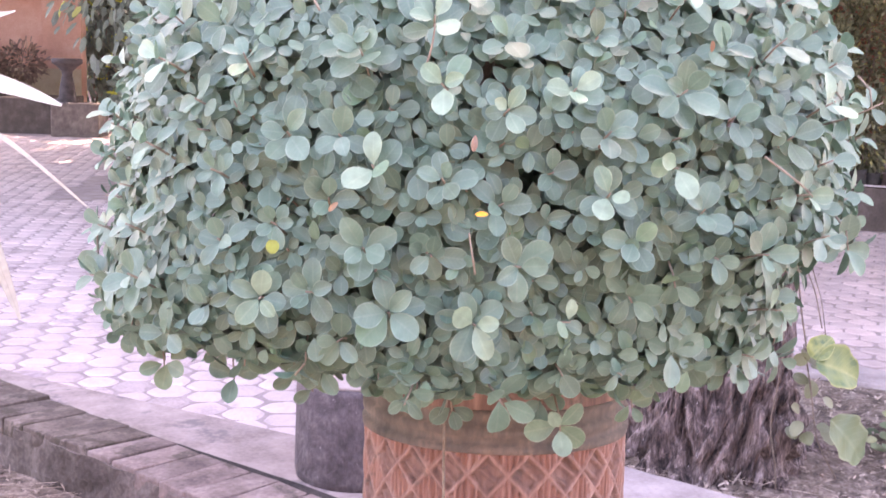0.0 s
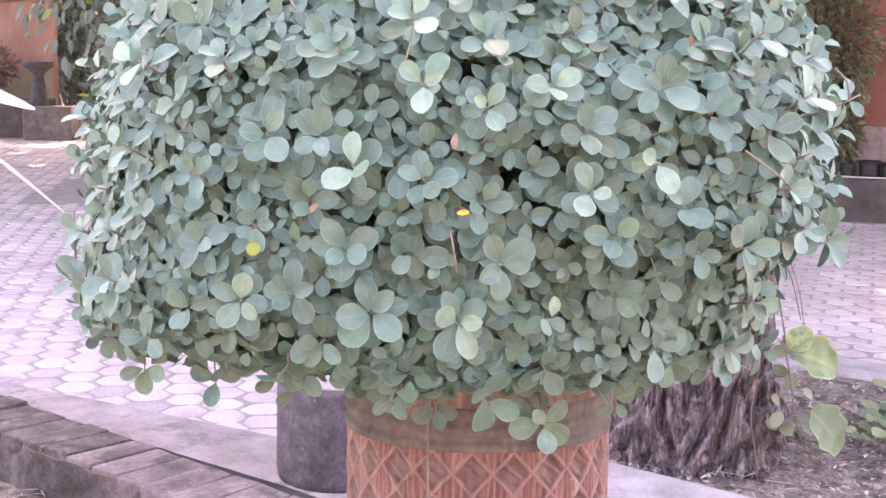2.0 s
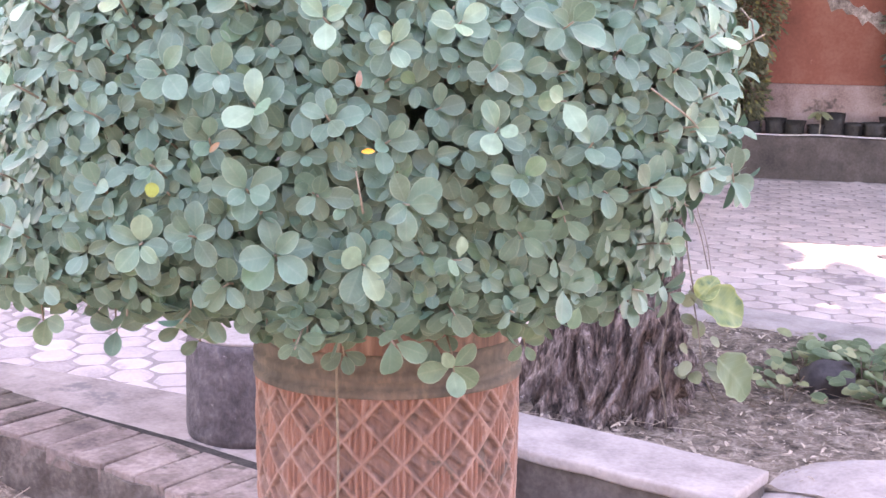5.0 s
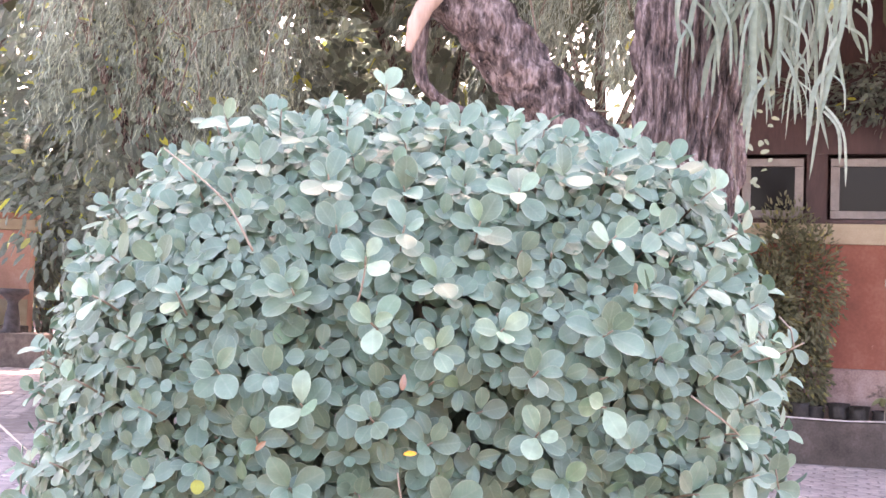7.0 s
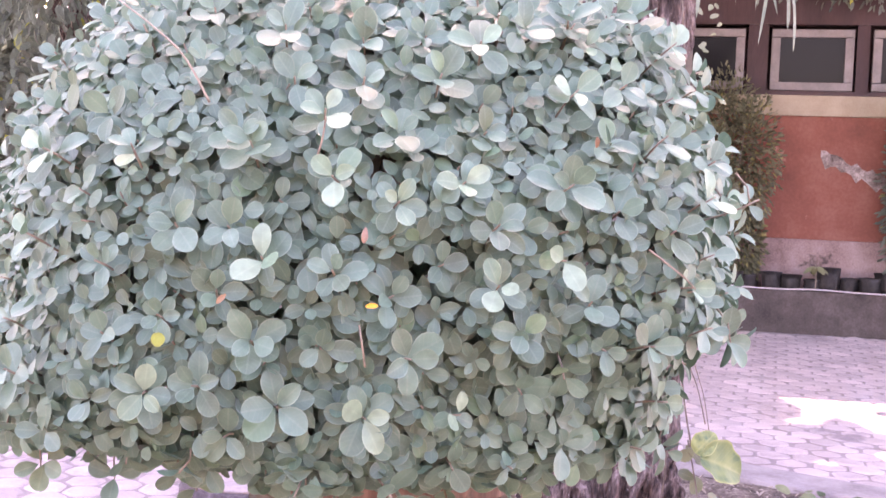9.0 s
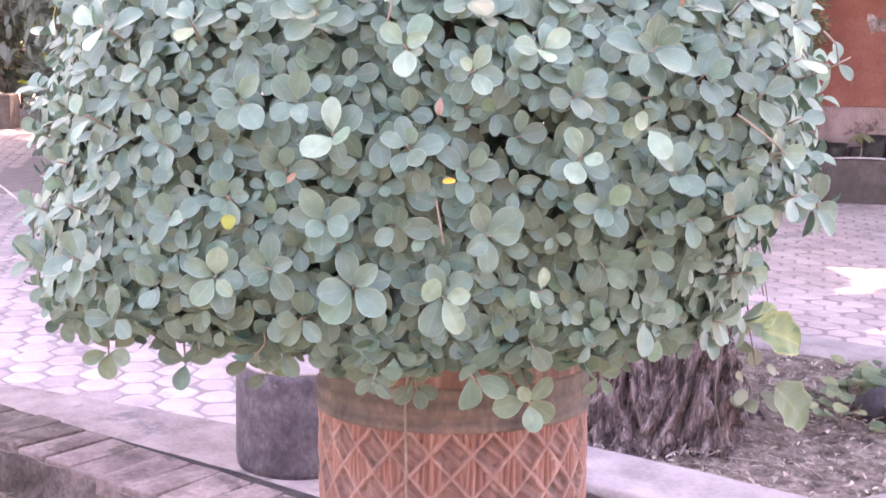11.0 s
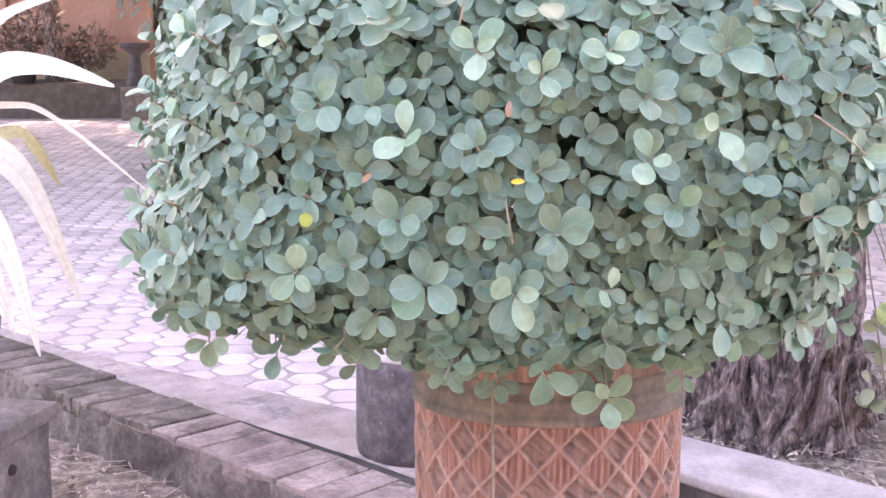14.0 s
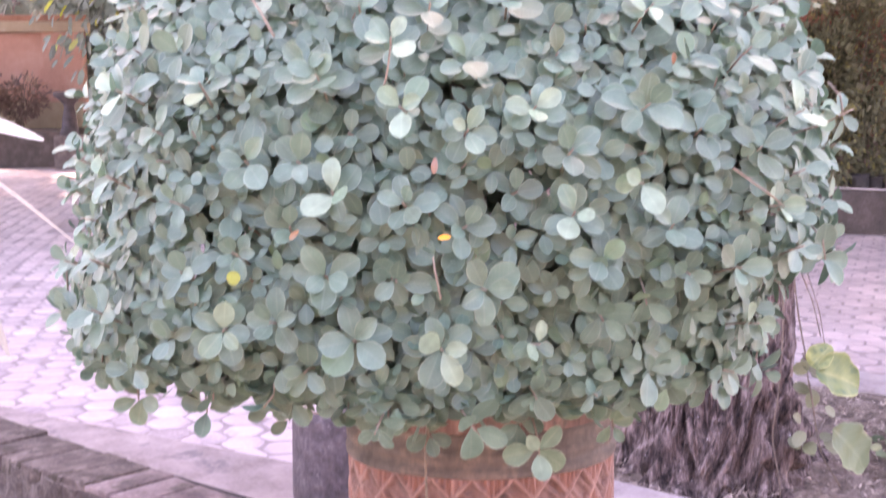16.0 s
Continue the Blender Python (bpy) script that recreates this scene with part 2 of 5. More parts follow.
def lattice(m, around, drop, top):
    """Adds a diamond lattice to a clay material: worn pale ribs, dirt and recess shade coloured into every other
    diamond.
    """
    n, l = m.node_tree.nodes, m.node_tree.links
    b = n["Principled BSDF"]
    old = b.inputs["Base Color"].links[0].from_socket

    def calc(op, *args):
        q = n.new("ShaderNodeMath")
        q.operation = op
        for i, v in enumerate(args):
            if isinstance(v, (int, float)):
                q.inputs[i].default_value = v
            else:
                l.new(v, q.inputs[i])
        return q.outputs[0]

    sep = n.new("ShaderNodeSeparateXYZ")
    l.new(n.new("ShaderNodeTexCoord").outputs["Object"], sep.inputs[0])
    turn = calc("MULTIPLY", calc("ARCTAN2", sep.outputs[1], sep.outputs[0]), around / (2 * math.pi))
    down = calc("DIVIDE", calc("SUBTRACT", top, sep.outputs[2]), drop)
    p, q = calc("ADD", calc("ADD", turn, around), down), calc("SUBTRACT", calc("ADD", turn, around), down)
    e = calc("MINIMUM", calc("PINGPONG", calc("ADD", p, 40.0), 0.5), calc("PINGPONG", calc("ADD", q, 40.0), 0.5))
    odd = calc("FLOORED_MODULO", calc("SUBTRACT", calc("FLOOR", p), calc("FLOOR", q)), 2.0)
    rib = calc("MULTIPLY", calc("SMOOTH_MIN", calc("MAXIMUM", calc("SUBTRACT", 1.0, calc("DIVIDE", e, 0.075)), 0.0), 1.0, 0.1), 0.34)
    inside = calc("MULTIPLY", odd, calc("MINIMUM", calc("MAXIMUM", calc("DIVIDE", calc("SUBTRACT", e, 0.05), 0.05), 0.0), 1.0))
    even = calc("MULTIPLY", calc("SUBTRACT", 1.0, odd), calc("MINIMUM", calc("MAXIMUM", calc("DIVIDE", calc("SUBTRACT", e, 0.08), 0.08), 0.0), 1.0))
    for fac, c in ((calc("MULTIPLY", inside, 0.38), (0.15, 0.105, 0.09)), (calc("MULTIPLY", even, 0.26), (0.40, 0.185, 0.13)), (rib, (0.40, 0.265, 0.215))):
        x = n.new("ShaderNodeMix")
        x.data_type = "RGBA"
        l.new(fac, x.inputs["Factor"])
        l.new(old, x.inputs["A"])
        x.inputs["B"].default_value = (*c, 1)
        old = x.outputs["Result"]
    l.new(old, b.inputs["Base Color"])


M_collar = surface("streaked_terracotta", [(0.25, (0.075, 0.058, 0.05)), (0.5, (0.185, 0.12, 0.098)), (0.8, (0.36, 0.255, 0.215))], 30, (1, 1, 0.12), 0.9, 0.4, 100, spot=((0.13, 0.11, 0.09), 7.0, 0.58), depth=0.004)
M_band = surface("mossy_band", [(0.25, (0.07, 0.066, 0.055)), (0.5, (0.135, 0.118, 0.098)), (0.75, (0.28, 0.21, 0.165))], 11, (1, 1, 0.5), 0.9, 0.5, 80, depth=0.004)
M_crack = surface("dirt_and_gap_shade", [(0.3, (0.018, 0.015, 0.014)), (0.7, (0.055, 0.046, 0.042))], 25, rough=1.0, bump=0.8, fine=90)
M_soil = surface("leaf_mould", [(0.3, (0.05, 0.038, 0.03)), (0.5, (0.20, 0.155, 0.125)), (0.72, (0.44, 0.365, 0.31))], 16, rough=1.0, bump=1.0, fine=75, depth=0.025)
M_litter = surface("dry_litter", [(0.3, (0.17, 0.125, 0.095)), (0.7, (0.5, 0.42, 0.35))], 20, rough=0.95, bump=0.2, vary=0.5, island=True)
M_joint = surface("sand_joint", [(0.3, (0.26, 0.21, 0.2)), (0.7, (0.45, 0.37, 0.355))], 6, rough=1.0, bump=0.5, fine=70)
M_paver = surface("hexagon_paver", [(0.25, (0.37, 0.30, 0.287)), (0.5, (0.565, 0.465, 0.447)), (0.8, (0.675, 0.575, 0.555))], 3.0, rough=0.85, bump=0.35, fine=80, spot=((0.30, 0.24, 0.245), 1.1, 0.60), vary=0.14, depth=0.004)
M_pavers = surface("hexagon_pavers", [(0.25, (0.37, 0.30, 0.287)), (0.5, (0.565, 0.465, 0.447)), (0.8, (0.675, 0.575, 0.555))], 3.0, rough=0.85, bump=0.35, fine=80, spot=((0.30, 0.24, 0.245), 1.1, 0.60), vary=0.14, island=True, depth=0.004)
M_brick = surface("weathered_brick", [(0.25, (0.075, 0.056, 0.05)), (0.5, (0.205, 0.155, 0.14)), (0.8, (0.39, 0.315, 0.29))], 7, rough=0.95, bump=0.8, fine=60, spot=((0.10, 0.08, 0.065), 6.0, 0.58), vary=0.14, depth=0.008)
M_mossbrick = surface("mossy_brick", [(0.25, (0.045, 0.036, 0.03)), (0.5, (0.115, 0.09, 0.075)), (0.8, (0.27, 0.22, 0.195))], 8, rough=1.0, bump=0.9, fine=60, spot=((0.07, 0.058, 0.044), 7.0, 0.53), vary=0.14, depth=0.008)
M_mortar = surface("mossy_mortar", [(0.25, (0.05, 0.04, 0.035)), (0.5, (0.12, 0.098, 0.086)), (0.8, (0.27, 0.23, 0.21))], 8, rough=1.0, bump=0.9, fine=55, depth=0.012)
M_slab = surface("cement_strip", [(0.25, (0.19, 0.152, 0.14)), (0.5, (0.33, 0.268, 0.25)), (0.8, (0.48, 0.40, 0.375))], 5, rough=0.9, bump=0.5, fine=60, spot=((0.19, 0.165, 0.165), 3.0, 0.57), depth=0.006)
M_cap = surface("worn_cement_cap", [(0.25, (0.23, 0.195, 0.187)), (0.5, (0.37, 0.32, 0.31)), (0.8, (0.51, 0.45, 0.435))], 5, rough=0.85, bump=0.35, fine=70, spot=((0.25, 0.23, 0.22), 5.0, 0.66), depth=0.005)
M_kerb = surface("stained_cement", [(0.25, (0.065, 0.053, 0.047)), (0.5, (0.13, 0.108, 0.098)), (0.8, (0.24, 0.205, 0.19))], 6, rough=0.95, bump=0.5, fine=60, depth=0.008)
M_planter = surface("mossy_planter_wall", [(0.25, (0.045, 0.037, 0.032)), (0.5, (0.085, 0.069, 0.061)), (0.8, (0.15, 0.126, 0.113))], 5, rough=0.95, bump=0.5, fine=50, depth=0.008)
M_stool = surface("dark_cement", [(0.25, (0.045, 0.037, 0.041)), (0.5, (0.09, 0.076, 0.082)), (0.8, (0.18, 0.158, 0.163))], 18, (1, 1, 0.8), 0.9, 1.0, 70, spot=((0.26, 0.23, 0.24), 34.0, 0.64), depth=0.012)
M_orange = surface("orange_wall_paint", [(0.25, (0.18, 0.06, 0.04)), (0.5, (0.265, 0.088, 0.058)), (0.8, (0.35, 0.15, 0.105))], 1.6, rough=0.8, bump=0.2, fine=30, spot=((0.46, 0.24, 0.18), 2.2, 0.64), depth=0.004)
M_faded_wall = surface("faded_wall_paint", [(0.25, (0.36, 0.19, 0.145)), (0.5, (0.46, 0.26, 0.2)), (0.8, (0.55, 0.37, 0.3))], 1.6, rough=0.85, bump=0.2, fine=30, spot=((0.5, 0.36, 0.29), 1.2, 0.6), depth=0.004)
M_cream = surface("cream_plaster", [(0.3, (0.31, 0.255, 0.175)), (0.7, (0.42, 0.36, 0.26))], 3, rough=0.85, bump=0.15)
M_plinth = surface("stained_plaster", [(0.25, (0.13, 0.08, 0.072)), (0.5, (0.31, 0.215, 0.195)), (0.8, (0.47, 0.36, 0.335))], 3, rough=0.9, bump=0.3, spot=((0.09, 0.07, 0.06), 1.7, 0.6))
M_peel = surface("bare_plaster_patch", [(0.3, (0.09, 0.065, 0.055)), (0.52, (0.3, 0.25, 0.225)), (0.7, (0.58, 0.5, 0.46))], 9, rough=0.95, bump=0.5)
M_white = surface("window_paint", [(0.3, (0.17, 0.155, 0.147)), (0.7, (0.27, 0.25, 0.235))], 5, rough=0.6, bump=0.1)
M_wood_dark = surface("maroon_woodwork", [(0.3, (0.034, 0.016, 0.016)), (0.7, (0.07, 0.034, 0.034))], 5, (1, 1, 0.2), 0.6, 0.2)
M_stone = surface("dark_stone", [(0.3, (0.03, 0.027, 0.03)), (0.7, (0.085, 0.075, 0.08))], 9, rough=0.85, bump=0.4)
M_carved = surface("carved_stone", [(0.25, (0.075, 0.06, 0.055)), (0.5, (0.18, 0.15, 0.14)), (0.8, (0.34, 0.30, 0.28))], 8, rough=0.95, bump=0.6, fine=60, depth=0.008)
M_hole = surface("hole_shade", [(0.3, (0.02, 0.017, 0.015)), (0.7, (0.04, 0.033, 0.03))], 10)
M_roof = surface("roof_tile", [(0.3, (0.26, 0.12, 0.08)), (0.7, (0.42, 0.23, 0.16))], 3, rough=0.9, bump=0.4)
M_blackpot = surface("black_plastic", [(0.3, (0.014, 0.013, 0.013)), (0.7, (0.045, 0.04, 0.038))], 14, rough=0.6, bump=0.5)
M_rope = surface("grey_cord", [(0.3, (0.4, 0.37, 0.36)), (0.7, (0.6, 0.56, 0.55))], 30, rough=0.9)
M_glass = bpy.data.materials.new("window_glass")
M_glass.use_nodes = True
gb = M_glass.node_tree.nodes["Principled BSDF"]
gb.inputs["Base Color"].default_value, gb.inputs["Roughness"].default_value, gb.inputs["Specular IOR Level"].default_value = (0.014, 0.014, 0.015, 1), 0.1, 0.08


# ---- mesh helpers ----
def link(name, bm, material, smooth=False):
    me = bpy.data.meshes.new(name)
    bm.normal_update()
    bm.to_mesh(me)
    bm.free()
    for m in material if isinstance(material, (list, tuple)) else [material]:
        me.materials.append(m)
    if smooth:
        me.polygons.foreach_set("use_smooth", [True] * len(me.polygons))
    return me


def part(name, bm, material, parent, label="", smooth=False, at=None):
    """One mesh object under a thing or under a part."""
    ob = new(name, bm if isinstance(bm, bpy.types.Mesh) else link(name, bm, material, smooth))
    ob.parent = parent
    if at is not None:
        ob.matrix_basis = at
    if label:
        tagged(ob, label)
    return ob


def thing(name, at, label, category, group="", kind=""):
    ob = new(name)
    ob.empty_display_size = 0.1
    ob.matrix_basis = at
    return tagged(ob, label, category, group, kind)


def solid(name, bm, material, label, category="", group="", kind="", smooth=False, at=None):
    ob = new(name, link(name, bm, material, smooth))
    if at is not None:
        ob.matrix_basis = at
    return tagged(ob, label, category, group, kind)


def box(bm, x0, x1, y0, y1, z0, z1, bevel=0.0, mat=0):
    vs = [bm.verts.new((x, y, z)) for z in (z0, z1) for x, y in ((x0, y0), (x1, y0), (x1, y1), (x0, y1))]
    fs = [bm.faces.new([vs[i] for i in q]) for q in ((3, 2, 1, 0), (4, 5, 6, 7), (0, 1, 5, 4), (1, 2, 6, 5), (2, 3, 7, 6), (3, 0, 4, 7))]
    for f in fs:
        f.material_index = mat
    if bevel:
        bmesh.ops.bevel(bm, geom=list({e for f in fs for e in f.edges}), offset=bevel, segments=2, affect="EDGES", profile=0.6)
    return bm


def lathe(bm, profile, around=48, cap=True, wobble=0.0):
    """Turns (radius, height) pairs round z."""
    rings = []
    for r, z in profile:
        ring = []
        for i in range(around):
            a = 2 * math.pi * i / around
            k = r * (1 + wobble * noise.noise((math.cos(a) * 2, math.sin(a) * 2, z * 6)))
            ring.append(bm.verts.new((k * math.cos(a), k * math.sin(a), z)))
        rings.append(ring)
    for a, b in zip(rings, rings[1:]):
        for i in range(around):
            bm.faces.new((a[i], a[(i + 1) % around], b[(i + 1) % around], b[i]))
    if cap:
        bm.faces.new(rings[0][::-1])
        bm.faces.new(rings[-1])
    return bm


def tube(bm, points, radii, around=8):
    pts = [Vector(p) for p in points]
    rings = []
    side = None
    for i, p in enumerate(pts):
        d = (pts[min(i + 1, len(pts) - 1)] - pts[max(i - 1, 0)]).normalized()
        ref = side if side is not None else (Vector((1, 0, 0)) if abs(d.x) < 0.9 else Vector((0, 1, 0)))
        s = (ref - d * ref.dot(d)).normalized()
        side = s
        u = d.cross(s)
        r = radii[i] if isinstance(radii, (list, tuple)) else radii
        rings.append([bm.verts.new(p + r * (math.cos(2 * math.pi * k / around) * s + math.sin(2 * math.pi * k / around) * u)) for k in range(around)])
    for a, b in zip(rings, rings[1:]):
        for k in range(around):
            bm.faces.new((a[k], a[(k + 1) % around], b[(k + 1) % around], b[k]))
    bm.faces.new(rings[0][::-1])
    bm.faces.new(rings[-1])
    return bm


def bent(points, steps=6):
    """A smooth curve through a few points."""
    p = [Vector(q) for q in points]
    out = []
    for i in range(len(p) - 1):
        a, b, c, d = p[max(i - 1, 0)], p[i], p[i + 1], p[min(i + 2, len(p) - 1)]
        for k in range(steps):
            t = k / steps
            out.append(0.5 * ((2 * b) + (c - a) * t + (2 * a - 5 * b + 4 * c - d) * t * t + (3 * b - a - 3 * c + d) * t ** 3))
    return out + [p[-1]]


def leaf_shape(width, widest=0.6, rows=6, fold=0.10, bend=0.12, tip=0.0, wedge=False):
    """Verts, faces and outline coordinates of a leaf of length 1 along y, facing z. widest: where it is broadest; tip: how pointed; wedge: narrows to a stalk."""
    vs, uv = [(0, 0, 0)], [(0.5, 0.0)]
    for i in range(1, rows):
        t = 0.5 - 0.5 * math.cos(math.pi * i / rows)
        span = widest if t < widest else 1 - widest
        k = math.sqrt(max(0.0, 1 - (abs(t - widest) / span) ** (2 - (tip if t > widest else 0.42))))
        if wedge and t < widest:
            k = max(0.0, math.sin(math.pi / 2 * max(0.0, t - 0.05) / (widest - 0.05))) ** 0.82
        w = width * 0.5 * max(k, 0.06)
        z = -bend * (t * t)
        vs += [(-w, t, z + fold * w * 2), (0, t, z), (w, t, z + fold * w * 2)]
        uv += [(0.0, t), (0.5, t), (1.0, t)]
    vs.append((0, 1.0, -bend))
    uv.append((0.5, 1.0))
    fs = [(0, 2, 1), (0, 3, 2)]
    for i in range(rows - 2):
        b = 1 + 3 * i
        fs += [(b, b + 1, b + 4, b + 3), (b + 1, b + 2, b + 5, b + 4)]
    b, e = 1 + 3 * (rows - 2), len(vs) - 1
    fs += [(b, b + 1, e), (b + 1, b + 2, e)]
    return np.array(vs, float), fs, np.array(uv, float)


def leaf_mesh(name, shape, material):
    me = bpy.data.meshes.new(name)
    vs, fs, uv = shape
    me.from_pydata(vs.tolist(), [], fs)
    lay = me.uv_layers.new(name="outline")
    for lp in me.loops:
        lay.data[lp.index].uv = uv[lp.vertex_index]
    me.materials.append(material)
    me.polygons.foreach_set("use_smooth", [True] * len(me.polygons))
    return me


def leaves_mesh(name, shapes, mats, material, pick=None):
    """Many leaves joined into one mesh: 4 x 4 matrices place them."""
    mats = np.asarray(mats, float)
    allv, allf, alluv, base = [], [], [], 0
    for i, m in enumerate(mats):
        vs, fs, uv = shapes[i % len(shapes) if pick is None else pick[i]]
        allv.append(vs @ m[:3, :3].T + m[:3, 3])
        allf += [tuple(base + q for q in f) for f in fs]
        alluv.append(uv)
        base += len(vs)
    v, u = np.concatenate(allv), np.concatenate(alluv)
    me = bpy.data.meshes.new(name)
    me.from_pydata(v.tolist(), [], allf)
    lay = me.uv_layers.new(name="outline")
    idx = np.empty(len(me.loops), np.int32)
    me.loops.foreach_get("vertex_index", idx)
    lay.data.foreach_set("uv", u[idx].astype(np.float32).ravel())
    me.materials.append(material)
    me.polygons.foreach_set("use_smooth", [True] * len(me.polygons))
    return me


def leaf_frame(base, along, face, size):
    """Places a leaf: its foot, the way it grows and the way it faces."""
    y = Vector(along).normalized()
    x = y.cross(Vector(face)).normalized()
    z = x.cross(y)
    m = Matrix((x, y, z)).transposed().to_4x4() @ Matrix.Scale(size, 4)
    m.translation = base
    return m


def prism(bm, outline, z0, z1, inset=0.0, drop=0.0):
    """A flat piece with the given outline; inset and drop round its upper edge."""
    n = len(outline)
    lo = [bm.verts.new((x, y, z0)) for x, y in outline]
    if inset:
        cx, cy = sum(p[0] for p in outline) / n, sum(p[1] for p in outline) / n
        md = [bm.verts.new((x, y, z1 - drop)) for x, y in outline]
        hi = []
        for x, y in outline:
            d = math.hypot(x - cx, y - cy)
            hi.append(bm.verts.new((x - (x - cx) / d * inset, y - (y - cy) / d * inset, z1)))
        layers = [lo, md, hi]
    else:
        layers = [lo, [bm.verts.new((x, y, z1)) for x, y in outline]]
    for a, b in zip(layers, layers[1:]):
        for i in range(n):
            bm.faces.new((a[i], a[(i + 1) % n], b[(i + 1) % n], b[i]))
    bm.faces.new(layers[-1])
    bm.faces.new(lo[::-1])
    return bm


rng = random.Random(7)

# ---- ground, kerbs and paving ----
KERB = pose(0, 0, 0, 0, 0, -45)          # x along the kerbs, y away from the path


def to_kerb(x, y):
    return (x - y) * 0.70711, (x + y) * 0.70711


def spread(lo, hi, near_lo, near_hi, step, far):
    a = list(np.arange(near_lo, near_hi + 1e-6, step))
    left = list(-np.geomspace(1, 1 + near_lo - lo, far)[::-1] + near_lo + 1)[:-1]
    right = list(np.geomspace(1, 1 + hi - near_hi, far) + near_hi - 1)[1:]
    return left + a + right


bm = bmesh.new()
gx, gy = spread(-250, 250, -4, 2.5, 0.06, 14), spread(-250, 250, -3, 3.0, 0.06, 14)
grid = [[bm.verts.new((x, y, 0.045 + (0.03 * noise.noise((x * 1.3, y * 1.3, 0)) + 0.012 * noise.noise((x * 7, y * 7, 3)) if abs(x) < 8 and abs(y) < 8 else -0.02))) for x in gx] for y in gy]
for a, b in zip(grid, grid[1:]):
    for i in range(len(gx) - 1):
        bm.faces.new((a[i], a[i + 1], b[i + 1], b[i]))
solid("ground", bm, M_soil, "dark bare soil strewn with dry leaf litter", "ground", kind="structure", smooth=True)


def on_bed(x, y):
    u, n = to_kerb(x, y)
    return -1.32 < u < 3.2 and 1.30 < n < 3.82


def on_slab(x, y):
    u, n = to_kerb(x, y)
    return n < 0.69 or (n < 0.80 + 0.30 * max(0.0, min(1.0, (u + 3.1) / 1.5)) + 0.02 * math.sin(u * 9) and u < -0.3) or (u >= -1.2 and n < 1.4 and u < 3.2)


# the sheet under the pavers
bm = bmesh.new()
prism(bm, [(-60, 0.72), (-0.6, 0.72), (-0.6, 1.42), (60, 1.42), (60, 70), (-60, 70)], 0.03, 0.1375)
paving = solid("paving", bm, M_joint, "pink-grey hexagonal concrete pavers with dark sandy joints", "pavement", kind="structure", at=KERB)

# cement strip between the brick edging and the pavers
bm = bmesh.new()
back = [(-0.62, 1.40), (-0.9, 1.2), (-1.6, 1.09), (-2.0, 1.02), (-2.5, 0.93), (-3.1, 0.80), (-3.6, 0.77), (-6.0, 0.76)]
prism(bm, [(-6.0, 0.690), (-2.2, 0.690), (-1.9, 0.70), (-1.5, 0.713), (-1.1, 0.722), (-0.62, 0.73)] + back, 0.05, 0.216, 0.008, 0.004)
solid("cement_strip", bm, M_slab, "grey cement strip, cracked along the brick edging", "kerb", kind="structure", at=KERB)

# dark filler flush in the crack; its colour covers dirt and the gap's shade
bm = bmesh.new()
crack_u = [-2.1 + 0.06 * k for k in range(29)]
near_edge = [(u, 0.672) for u in crack_u]
far_edge = [(u, 0.690 + 0.038 * min(1.0, max(0.0, (u + 2.1) / 0.7)) + 0.006 * noise.noise((u * 9, 0, 2))) for u in crack_u]
prism(bm, near_edge + far_edge[::-1], 0.06, 0.2185)
solid("crack_dirt", bm, M_crack, "dark strip for the dirt and shade in the crack behind the bricks", "dirt", kind="structure", at=KERB)

# brick edging: mortar core with one row of bricks laid across
bm = bmesh.new()
box(bm, -6.0, -0.28, 0.418, 0.670, -0.05, 0.207)
bmesh.ops.subdivide_edges(bm, edges=[e for e in bm.edges if e.calc_length() > 1], cuts=150)
bmesh.ops.subdivide_edges(bm, edges=[e for e in bm.edges if abs(e.verts[0].co.z - e.verts[1].co.z) > 0.1], cuts=5)
for v in bm.verts:
    v.co += Vector((0, 0.014, 0.008)) * noise.noise(v.co * 9) + Vector((0, 0.006, 0)) * noise.noise(v.co * 31)
edging = solid("brick_edging", bm, M_mortar, "low weathered brick edging round the soil bed", "kerb", kind="structure", at=KERB)


def brick_mesh(name, lx, ly, lz, seed, material):
    b = bmesh.new()
    box(b, -lx / 2, lx / 2, -ly / 2, ly / 2, 0, lz, 0.005)
    for v in b.verts:
        v.co += 0.008 * noise.noise_vector(v.co * 18 + Vector((seed, 0, 0)))
    return link(name, b, material, True)


# cement-capped kerb of the tree bed
bm = bmesh.new()
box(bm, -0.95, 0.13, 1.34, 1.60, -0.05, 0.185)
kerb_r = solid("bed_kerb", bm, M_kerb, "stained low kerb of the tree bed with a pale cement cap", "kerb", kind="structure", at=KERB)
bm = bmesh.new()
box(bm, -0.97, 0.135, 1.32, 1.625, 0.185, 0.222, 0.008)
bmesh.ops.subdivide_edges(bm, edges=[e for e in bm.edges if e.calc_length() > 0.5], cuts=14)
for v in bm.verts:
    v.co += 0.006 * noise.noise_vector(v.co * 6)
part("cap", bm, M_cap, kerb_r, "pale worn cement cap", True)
bm = bmesh.new()
box(bm, -1.3, 3.2, 3.5, 3.8, 0.0, 0.19, 0.015)
solid("bed_edge", bm, M_cap, "pale cement edge behind the tree bed", "kerb", kind="structure", at=KERB)

# soil of the tree bed
bm = bmesh.new()
nu, nn = 60, 40
gridb = [[bm.verts.new((-1.3 + 4.5 * i / nu, 1.61 + 1.9 * j / nn, 0.165 + 0.035 * noise.noise((i * 0.21, j * 0.23, 5)) + 0.015 * noise.noise((i * 0.9, j * 0.9, 7)))) for i in range(nu + 1)] for j in range(nn + 1)]
for a, b in zip(gridb, gridb[1:]):
    for i in range(nu):
        bm.faces.new((a[i], a[i + 1], b[i + 1], b[i]))
solid("bed_soil", bm, M_soil, "dry soil with leaf litter round the tree", "soil", kind="structure", smooth=True, at=KERB)

